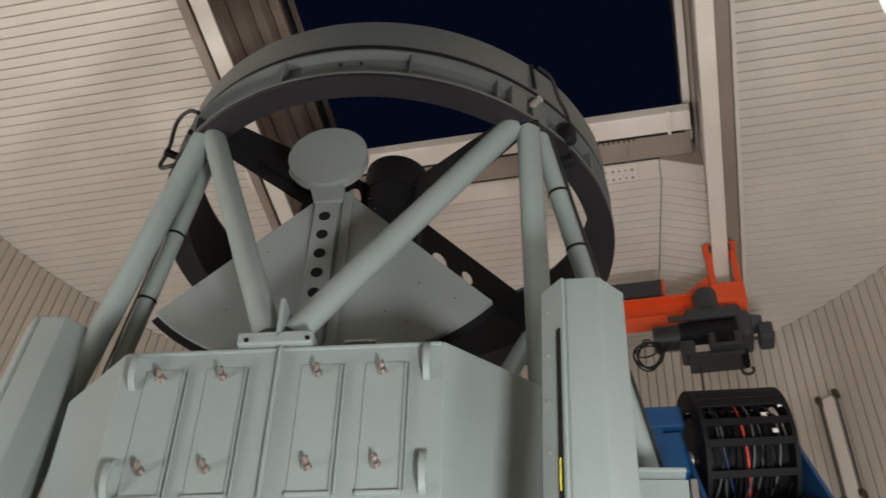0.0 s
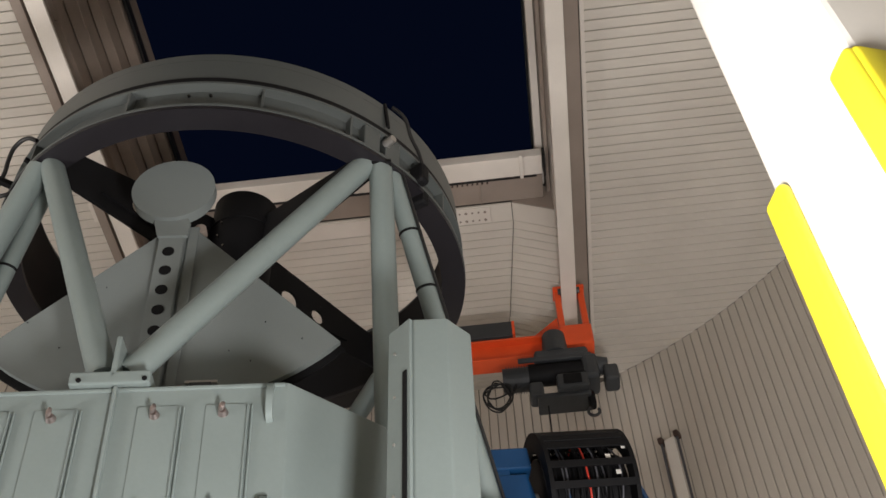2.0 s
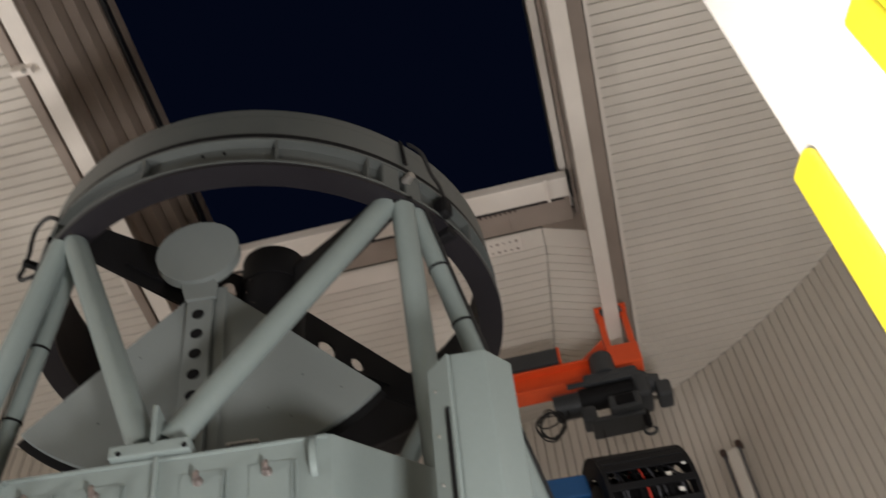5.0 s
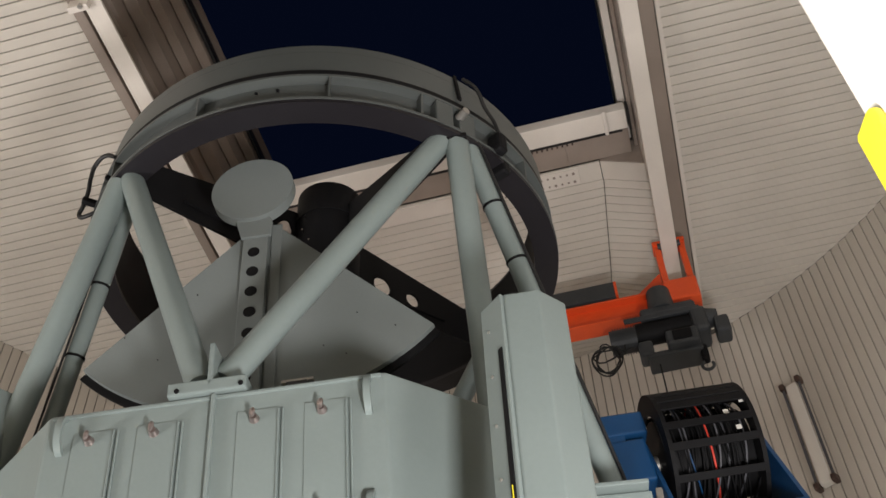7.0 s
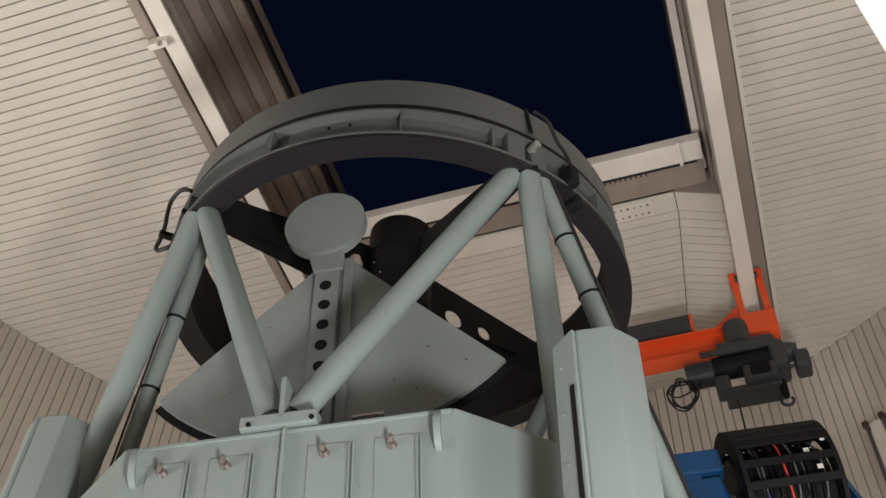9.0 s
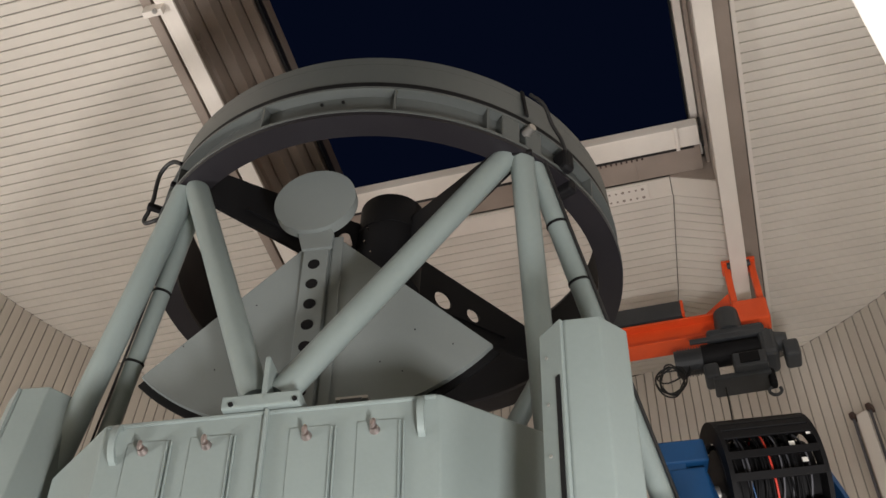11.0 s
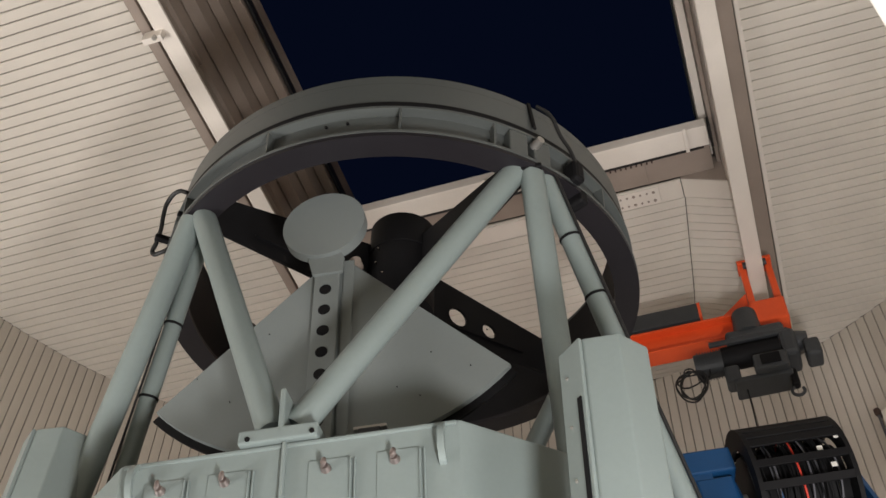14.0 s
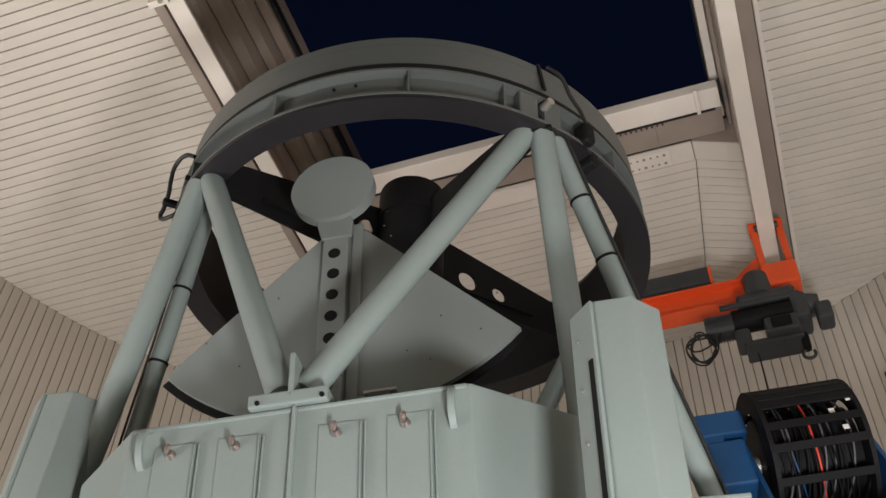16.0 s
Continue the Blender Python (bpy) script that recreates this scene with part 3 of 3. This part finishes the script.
nodes = {"fr": (1.00, -0.89, 2.47), "fl": (-0.66, -0.86, 2.45), "br": (1.00, 0.86, 2.44), "bl": (-0.70, 0.86, 2.44)}
TR = 0.060
legs = [((0.06, -1.08, 1.00), (0.955, -0.88, 2.49), TR), ((-0.03, -1.08, 0.99), (-0.625, -0.88, 2.45), TR),
        ((-1.12, -0.62, 0.85), (-0.69, -0.87, 2.45), TR), ((1.10, -0.74, 0.85), (1.02, -0.87, 2.49), TR),
        ((1.72, -0.25, 0.15), (1.07, -0.82, 2.48), 0.048), ((-0.995, -0.50, 0.86), (-0.655, -0.79, 2.42), 0.042),
        ((0.13, 1.08, 0.9), (0.98, 0.86, 2.44), TR), ((-0.02, 1.08, 0.9), (-0.67, 0.86, 2.44), TR),
        ((1.15, 0.3, 0.86), (1.03, 0.85, 2.44), TR), ((-1.0, 0.3, 0.86), (-0.73, 0.85, 2.44), TR)]
for p, q, r in legs:
    part("truss_tube", tube(p, q, r, seg=28), M_GREEN, tel, "", True)
for f_, lg_ in ((0.52, 4), (0.72, 4), (0.85, 4), (0.45, 5), (0.685, 5)):
    p, q, r = legs[lg_]
    c = Vector(p).lerp(Vector(q), f_)
    d = (Vector(q) - Vector(p)).normalized() * 0.006
    part("cable_tie", tube(c - d, c + d, r + 0.004, seg=24), M_BLACK, tel, "black cable tie")
p, q, r = legs[4]
cable("cable_run", [Vector(p).lerp(Vector(q), k / 6) + Vector((r + 0.006, -0.02, 0.006 * (-1) ** k)) for k in range(7)], 0.008, M_RUBBER, tel, "black cable along the truss tube")
p, q, r = legs[5]
cable("cable_run", [Vector(p).lerp(Vector(q), k / 6) + Vector((-r - 0.006, -0.02, 0.006 * (-1) ** k)) for k in range(7)], 0.006, M_RUBBER, tel, "black cable along the truss tube")

# top ring: lower channel with ribs, dark gap, upper band
RX, RY = 0.175, 0.040
RT = Matrix.Translation((RX, RY, 0))
r0 = 1.304
ring1 = [(r0, 2.475), (r0, 2.49), (r0 - 0.065, 2.492), (r0 - 0.065, 2.655), (r0 - 0.012, 2.657), (r0 - 0.012, 2.672), (r0 - 0.10, 2.672), (r0 - 0.10, 2.475)]
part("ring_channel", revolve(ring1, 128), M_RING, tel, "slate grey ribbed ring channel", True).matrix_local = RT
part("ring_underside", revolve([(r0 - 0.003, 2.45), (r0 - 0.003, 2.473), (r0 - 0.135, 2.473), (r0 - 0.135, 2.45)], 128), M_UNDER, tel, "flat violet-grey underside of the ring, darkened for shade", True).matrix_local = RT
part("ring_liner", revolve([(r0 - 0.105, 2.474), (r0 - 0.105, 2.90), (r0 - 0.12, 2.90), (r0 - 0.12, 2.474)], 128), M_BLACK, tel, "black inner wall of the ring", True).matrix_local = RT
part("ring_gap", revolve([(r0 - 0.017, 2.673), (r0 - 0.017, 2.708), (r0 - 0.10, 2.708), (r0 - 0.10, 2.673)], 128), M_BLACK, tel, "dark gap in the ring", True).matrix_local = RT
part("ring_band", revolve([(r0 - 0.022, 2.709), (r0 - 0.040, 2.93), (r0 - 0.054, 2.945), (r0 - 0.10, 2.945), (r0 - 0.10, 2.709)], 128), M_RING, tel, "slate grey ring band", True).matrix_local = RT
part("ring_seam", revolve([(r0 - 0.0352, 2.872), (r0 - 0.0358, 2.876), (r0 - 0.07, 2.876), (r0 - 0.07, 2.872)], 128), M_BLACK, tel).matrix_local = RT
for deg in (-165, -137, -107.5, -77.6, -57.1, -25, 0, 25, 50, 75, 100, 125, 150, 172):
    a = radians(deg)
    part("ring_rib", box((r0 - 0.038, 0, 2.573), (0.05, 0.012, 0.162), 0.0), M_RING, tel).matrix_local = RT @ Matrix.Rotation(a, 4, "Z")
for a_ in (-51.5, -45.5):
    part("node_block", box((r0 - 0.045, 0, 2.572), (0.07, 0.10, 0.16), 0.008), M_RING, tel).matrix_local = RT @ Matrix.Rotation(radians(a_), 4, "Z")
part("node_bolt", tube((0, 0, 0), (0.06, 0, 0), 0.025, 0.02), M_STEEL, tel, "", True).matrix_local = RT @ Matrix.Rotation(radians(-47.4), 4, "Z") @ Matrix.Translation((r0 - 0.02, 0, 2.60))
for x, y_, z in nodes.values():
    part("truss_node", box((x, y_ * 0.985, 2.455), (0.15, 0.10, 0.03), 0.006), M_BLACK, tel, "black node plate under the ring")
for a_ in (-94.3, -89.3):
    part("ring_screw", tube((0, 0, 0), (0.01, 0, 0), 0.008, seg=8), M_BLACK, tel).matrix_local = RT @ Matrix.Rotation(radians(a_), 4, "Z") @ Matrix.Translation((r0 - 0.066, 0, 2.62))


def on_ring(deg, r, z):
    return Vector((RX + r * math.cos(radians(deg)), RY + r * math.sin(radians(deg)), z))


# cables and a connector at the two front nodes
part("cable_clip", box((0, 0, 0), (0.014, 0.02, 0.23), 0.004), M_BLACK, tel, "black cable strap over the ring").matrix_local = RT @ Matrix.Rotation(radians(-47.5), 4, "Z") @ Matrix.Translation((r0 - 0.02, 0, 2.83)) @ Matrix.Rotation(radians(-9), 4, "Y")
cable("ring_cable", [on_ring(-46.5, r0 + 0.0, 2.90), on_ring(-44, r0 + 0.03, 2.84), on_ring(-41, r0 + 0.02, 2.74), on_ring(-38.5, r0 + 0.03, 2.64), on_ring(-37.5, r0 + 0.02, 2.52), on_ring(-38, r0 - 0.08, 2.44), (1.10, -0.78, 2.3)], 0.010, M_RUBBER, tel, "black cable over the ring")
part("connector", box((0, 0, 0), (0.09, 0.07, 0.13), 0.02), M_BLACK, tel, "black cable connector").matrix_local = RT @ Matrix.Rotation(radians(-37), 4, "Z") @ Matrix.Translation((r0 + 0.0, 0, 2.54))
part("connector", box((0, 0, 0), (0.10, 0.06, 0.08), 0.015), M_BLACK, tel, "black cable connector").matrix_local = RT @ Matrix.Rotation(radians(-34), 4, "Z") @ Matrix.Translation((r0 - 0.05, 0, 2.44))
cable("ring_cable", [on_ring(-139, r0 - 0.02, 2.74), on_ring(-141, r0 + 0.02, 2.77), on_ring(-144, r0 + 0.05, 2.75), on_ring(-145, r0 + 0.055, 2.66), on_ring(-145, r0 + 0.05, 2.56), on_ring(-146, r0 + 0.055, 2.48), on_ring(-147, r0 + 0.06, 2.43), on_ring(-145, r0 + 0.02, 2.41), on_ring(-143, r0 - 0.03, 2.44)], 0.012, M_RUBBER, tel, "black looped cable beside the ring")
part("cable_gland", box((0, 0, 0), (0.10, 0.035, 0.035), 0.008), M_BLACK, tel, "black cable gland").matrix_local = RT @ Matrix.Rotation(radians(-145), 4, "Z") @ Matrix.Translation((r0 + 0.02, 0, 2.50))
part("cable_stub", tube((0, 0, 0), (0.05, 0, 0), 0.015), M_BLACK, tel).matrix_local = RT @ Matrix.Rotation(radians(-140), 4, "Z") @ Matrix.Translation((r0 - 0.05, 0, 2.60))

# prime-focus unit and four spider vanes with lightening holes
pf = part("prime_focus_unit", tube((RC + 0.04, -0.06, 2.36), (RC + 0.045, -0.06, 2.95), 0.186, seg=40), M_BLACK, tel, "matt black prime-focus barrel", True)
part("barrel_band", revolve([(0.187, -0.02), (0.193, -0.02), (0.193, 0.02), (0.187, 0.02)], 40), M_BLACK, pf).matrix_local = pose(RC + 0.045, -0.06, 2.76)
for k, (dx, dz) in enumerate(((-0.09, 2.70), (-0.10, 2.60), (-0.06, 2.52), (-0.03, 2.42))):
    part("indicator_screw", tube((RC + 0.04 + dx, -0.06 - 0.155, dz), (RC + 0.04 + dx, -0.06 - 0.182, dz), 0.006, seg=8), M_CHROME, pf)


def vane(angle):
    """A tapered plate from the barrel to the ring, with two round holes cut through."""
    bm = bmesh.new()
    nseg = 20

    def z_at(x, top):
        f = (x - 0.16) / 1.0
        return (2.83 - 0.15 * f) if top else (2.40 + 0.06 * f)
    for x0, x1, h in ((0.16, 0.52, (0.42, 2.59, 0.062)), (0.52, 0.76, (0.64, 2.585, 0.048)), (0.76, 1.16, None)):
        cv = [bm.verts.new((x, 0, z)) for x, z in ((x0, z_at(x0, False)), (x1, z_at(x1, False)), (x1, z_at(x1, True)), (x0, z_at(x0, True)))]
        if h is None:
            bm.faces.new(cv)
            continue
        hx, hz, hr = h
        hv = []
        for k in range(nseg):
            t = 2 * math.pi * k / nseg - 3 * math.pi / 4
            hv.append(bm.verts.new((hx + hr * math.cos(t), 0, hz + hr * math.sin(t))))
        q = nseg // 4
        for c in range(4):
            bm.faces.new([cv[c], cv[(c + 1) % 4]] + [hv[(c * q + k) % nseg] for k in range(q, -1, -1)])
    bmesh.ops.remove_doubles(bm, verts=bm.verts[:], dist=1e-5)
    bmesh.ops.recalc_face_normals(bm, faces=bm.faces[:])
    bmesh.ops.solidify(bm, geom=bm.faces[:], thickness=0.018)
    m_ = Matrix.Translation((RC, 0, 0)) @ Matrix.Rotation(angle, 4, "Z")
    ob = part("spider_vane", bm, M_BLACK, tel, "black spider vane with round holes")
    ob.matrix_local = m_
    edge = part("vane_edge", box((0.66, 0.01, 2.43), (1.0, 0.05, 0.010), 0.0), M_BLACK, ob)
    edge.matrix_local = Matrix.Rotation(radians(-3.4), 4, "Y") @ Matrix.Translation((-0.14, 0, 0.042))
    return ob


for a_ in (45, 135, 225, 315):
    vane(radians(a_))


def petal(name_label, inner_mat):
    """Quarter-circle mirror cover standing open; apex up, arc down."""
    cz, R_, half = 2.185, 1.115, radians(45.2)
    arc = [(R_ * math.sin(-half + 2 * half * k / 28), cz - R_ * math.cos(-half + 2 * half * k / 28)) for k in range(29)]
    pts = [(-0.085, cz - 0.08)] + arc + [(0.085, cz - 0.08)]
    q = prism(pts, -0.014, 0.014, 0.003)
    bmesh.ops.transform(q, matrix=Matrix(((1, 0, 0, 0), (0, 0, 1, 0), (0, 1, 0, 0), (0, 0, 0, 1))), verts=q.verts)
    ob = part("mirror_cover", q, M_GREEN_D, tel, name_label)
    pts2 = [(x * 1.03, cz + (z - cz) * 1.03) for x, z in pts]
    q2 = prism(pts2, 0.018, 0.030)
    bmesh.ops.transform(q2, matrix=Matrix(((1, 0, 0, 0), (0, 0, 1, 0), (0, 1, 0, 0), (0, 0, 0, 1))), verts=q2.verts)
    part("cover_lining", q2, inner_mat, ob, "black lining of the cover")
    return ob


front = petal("grey quarter-round mirror cover standing open", M_BLACK)
front.matrix_local = pose(0.12, -0.752, 0.005, 0, -1.8, 0)
part("cover_spine", box((-0.035, -0.045, 1.60), (0.115, 0.012, 1.02), 0.003), M_GREEN_D, front)
part("spine_web", box((0.022, -0.028, 1.60), (0.012, 0.045, 1.05), 0.003), M_GREEN_D, front)
part("spine_flange", box((0.065, -0.022, 1.60), (0.05, 0.010, 1.05), 0.003), M_GREEN_D, front)
for k in range(7):
    part("spine_hole", tube((-0.036, -0.053, 1.94 - k * 0.121), (-0.036, -0.0505, 1.94 - k * 0.121), 0.029, seg=20), M_BLACK, front, "round hole in the spine")
part("disc_neck", prism([(-0.10, 2.03), (0.045, 2.03), (0.05, 2.12), (0.02, 2.18), (-0.13, 2.18), (-0.125, 2.12)], -0.01, 0.01, 0.003), M_GREEN_D, front).matrix_local = Matrix(((1, 0, 0, 0), (0, 0, -1, -0.055), (0, 1, 0, 0), (0, 0, 0, 1)))
part("centre_disc", tube((-0.055, -0.09, 2.335), (-0.055, -0.03, 2.335), 0.205, seg=64), M_GREEN_D, front, "thick round grey disc that closes the middle", True)
part("disc_knob", tube((0.085, 0.0, 2.14), (0.085, 0.05, 2.14), 0.030), M_BROWN, front, "pale brown round knob", True)
for x, z in ((-0.62, 1.55), (-0.45, 1.40), (-0.30, 1.75), (-0.15, 1.30), (0.30, 1.36), (0.45, 1.52), (0.62, 1.42), (0.70, 1.60), (0.22, 1.72), (0.40, 1.30)):
    part("cover_screw", tube((x, -0.018, z), (x, -0.0142, z), 0.003, seg=8), M_BLACK, front)
for lab, px, py, rz in (("black-lined mirror cover standing open", 0.95, 0.05, 90), ("black-lined mirror cover standing open", -0.82, 0.05, -90), ("black-lined mirror cover standing open", 0.062, 0.78, 180)):
    pt = petal(lab, M_BLACK)
    pt.matrix_local = pose(px, py, -0.30, 0, 0, rz) @ Matrix.Rotation(radians(-16), 4, "X")
part("mirror_cell", revolve([(0.95, 0.0), (0.95, 0.80), (0.0, 0.80), (0.0, 0.0)], 48), M_BLACK, tel, "dark mirror cell inside the box section").matrix_local = pose(AC, 0, 0)

# ---- fork columns beside the tube ----


def column(name, cx, cy, af, ztop, turn, label, slot=True):
    r_ = af / 2 / math.cos(math.pi / 8)
    pts = [(r_ * math.cos(math.pi / 8 + k * math.pi / 4), r_ * math.sin(math.pi / 8 + k * math.pi / 4)) for k in range(8)]
    ob = thing(name, pose(cx, cy, 0, 0, 0, turn), label=label, category="column", group="fork columns")
    part("shaft", prism(pts, FLOOR + 0.35, ztop, 0.006), M_GREEN, ob)
    part("foot", box((0, 0, FLOOR + 0.175), (af + 0.3, af + 0.3, 0.35), 0.02), M_GREEN, ob)
    fm = Matrix.Rotation(radians(45), 4, "Z")
    part("side_plate", box((-af / 2 - 0.008, 0.0, (ztop - 0.10) / 2 - 0.4), (0.016, 0.12, ztop + 0.9), 0.004), M_GREEN, ob).matrix_local = fm
    if slot:
        part("slot", box((-af / 2 - 0.0165, -0.035, ztop - 0.94), (0.008, 0.020, 1.35), 0.0), M_BLACK, ob, "dark slot in the side plate").matrix_local = fm
        part("slot_scale", box((-af / 2 - 0.0215, -0.035, ztop - 0.92), (0.002, 0.004, 0.13), 0.0), M_YELLOW, ob, "yellow scale strip in the slot").matrix_local = fm
        for k in range(7):
            part("screw", tube((-af / 2 - 0.021, 0.02, ztop - 0.14 - k * 0.22), (-af / 2 - 0.015, 0.02, ztop - 0.14 - k * 0.22), 0.006, seg=8), M_STEEL, ob).matrix_local = fm
    return ob


column("fork_column", -0.395, 2.918, 0.310, 2.787, 5.0, "grey-green octagonal fork column with a slotted side plate")
column("fork_column", -2.90, 3.13, 0.31, 3.16, 8.0, "grey-green octagonal fork column beside the truss", False)
# fork arm and trunnion housing right of the tube
arm = thing("fork_arm", TEL, label="grey-green fork arm with trunnion housing and steel flange", category="fork arm")
part("housing", tube((1.22, -0.08, 0.42), (1.70, -0.08, 0.42), 0.50, 0.40, 40), M_GREEN, arm, "", True)
part("housing_box", box((1.40, 0.0, 0.2), (0.36, 0.7, 0.9), 0.03), M_GREEN, arm)
part("flange", prism([(-0.10, -0.3), (0.14, -0.3), (0.10, 0.15), (0.0, 0.42)], -0.015, 0.015, 0.003), M_STEEL, arm, "bare steel flange plate").matrix_local = pose(1.75, -0.25, 0.4, 90, 0, 90)
part("motor", tube((1.66, -0.38, 0.16), (1.92, -0.38, 0.16), 0.09, seg=24), M_BROWNCAP, arm, "brown motor housing", True)
for k in range(3):
    part("motor_rib", tube((1.70 + k * 0.07, -0.38, 0.16), (1.72 + k * 0.07, -0.38, 0.16), 0.10, seg=24), M_BROWNCAP, arm)
part("rib_plate", prism([(0, 0), (0.42, 0), (0.42, -0.16), (0, -0.52)], -0.014, 0.014, 0.004), M_GREEN, arm).matrix_local = pose(1.26, -0.62, 0.60, 90, 0, 0)
part("rib_ledge", box((1.45, -0.64, 0.615), (0.44, 0.10, 0.02), 0.005), M_GREEN, arm)
for k in range(4):
    part("flange_bolt", tube((1.77, -0.28 + k * 0.05, 0.22 + k * 0.09), (1.80, -0.28 + k * 0.05, 0.22 + k * 0.09), 0.014, seg=8), M_STEEL, arm)
part("pressure_stub", tube((1.60, -0.46, 0.25), (1.64, -0.46, 0.25), 0.03), M_CHROME, arm, "bright steel stub", True)
base = thing("mount_pedestal", pose(-1.75, 4.0, 0), label="grey-green round mount pedestal bolted to the floor", category="pedestal")
part("pedestal", tube((0, 0, FLOOR), (0, 0, 0.4), 1.5, 1.25, 64), M_GREEN, base, "", True)
part("yoke", box((0, 0, 0.9), (2.5, 1.4, 1.0), 0.05), M_GREEN, base)

# ---- instrument plate beside the wall window ----
ipl = thing("mounting_plate", pose(0.80, 3.42, 1.80, 0, 0, -3), label="grey metal plate carrying a small black camera", category="plate")
part("plate", box((0, 0, 0), (0.28, 0.20, 0.02), 0.006), M_GREY, ipl)
part("camera_body", tube((0.04, -0.05, 0.02), (0.04, -0.05, 0.10), 0.035), M_BLACK, ipl, "small black round camera body", True)
part("lens", tube((0.09, -0.06, 0.06), (0.13, -0.06, 0.06), 0.03), M_BLACK, ipl, "", True)
part("post", box((0, 0.05, -1.7), (0.10, 0.10, 3.38), 0.01), M_GREY, ipl)
for sx in (-0.11, 0.11):
    part("screw", tube((sx, -0.07, 0.008), (sx, -0.07, 0.016), 0.010, seg=8), M_BLACK, ipl)

# ---- white post with yellow corner guards close to the camera ----
PM = pose(0.269, 0.668, 0, 0, 0, -72.6)
post = thing("guard_post", PM, label="white painted square post with yellow foam corner guards", category="post")
PW, GT = 0.210, 0.790
part("shaft", box((0, PW / 2 + 0.01, 0.6), (PW, PW, 4.4), 0.010), M_WHITE, post)
part("foot_plate", box((0, PW / 2 + 0.01, FLOOR + 0.012), (PW + 0.14, PW + 0.14, 0.024), 0.004), M_STEEL, post)
for sx in (-1, 1):
    g1 = bmesh.new()
    add_box(g1, (sx * (PW / 2 - 0.014), 0.002, GT - 1.05), (0.044, 0.018, 2.1), 0.008, None, 3)
    add_box(g1, (sx * (PW / 2 + 0.003), 0.026, GT - 1.05), (0.018, 0.050, 2.1), 0.008, None, 3)
    part("corner_guard", g1, M_YELLOW, post, "yellow foam corner guard", True)

# ---- wall boards, one by one where the camera looks; the rest joined ----
shapes = {}


def board_mesh(h):
    key = round(h, 3)
    if key not in shapes:
        w, t = RAD * STEP / 2 - 0.0042, 0.018
        m_ = bpy.data.meshes.new("board")
        v = [(-w, t, 0), (w, t, 0), (w, t, h), (-w, t, h), (-w, 0.004, 0), (w, 0.004, 0), (w, 0.004, h), (-w, 0.004, h), (-w + 0.004, 0, 0), (w - 0.004, 0, 0), (w - 0.004, 0, h), (-w + 0.004, 0, h)]
        f_ = [(8, 9, 10, 11), (4, 8, 11, 7), (9, 5, 6, 10), (0, 4, 7, 3), (5, 1, 2, 6), (3, 7, 11, 10, 6, 2), (1, 5, 9, 8, 4, 0), (1, 0, 3, 2)]
        m_.from_pydata(v, [], f_)
        m_.materials.append(M_WALL)
        shapes[key] = m_
    return shapes[key]


rv, rf = [], []
for k in range(NB):
    a = (k + 0.5) * STEP
    deg = math.degrees(a)
    inwin = WIN0 - 0.01 < a < WIN1 + 0.012
    z0 = WIN_HI + 0.056 if inwin else FLOOR
    top = TOP - 0.002
    x = CX + RAD * math.cos(a)
    yy = CY + RAD * math.sin(a)
    if XL - 0.05 < x < XR + 0.05 and yy > CY:
        top = 8.0
    mtx = Matrix.Translation((CX + RAD * math.cos(a), CY + RAD * math.sin(a), z0)) @ Matrix.Rotation(a - math.pi / 2, 4, "Z")
    if deg < 200 or deg > 345:
        ob = new("board", board_mesh(top - z0))
        ob.parent = wall
        ob.matrix_world = mtx
    else:
        m_ = board_mesh(top - z0)
        n0 = len(rv)
        rv.extend([tuple(mtx @ v.co) for v in m_.vertices])
        rf.extend([tuple(n0 + i for i in p.vertices) for p in m_.polygons])
me = bpy.data.meshes.new("boards_rear")
me.from_pydata(rv, [], rf)
me.materials.append(M_WALL)
rear_boards = new("boards", me)
rear_boards.parent = wall
rear_boards["kind"] = "stuff"
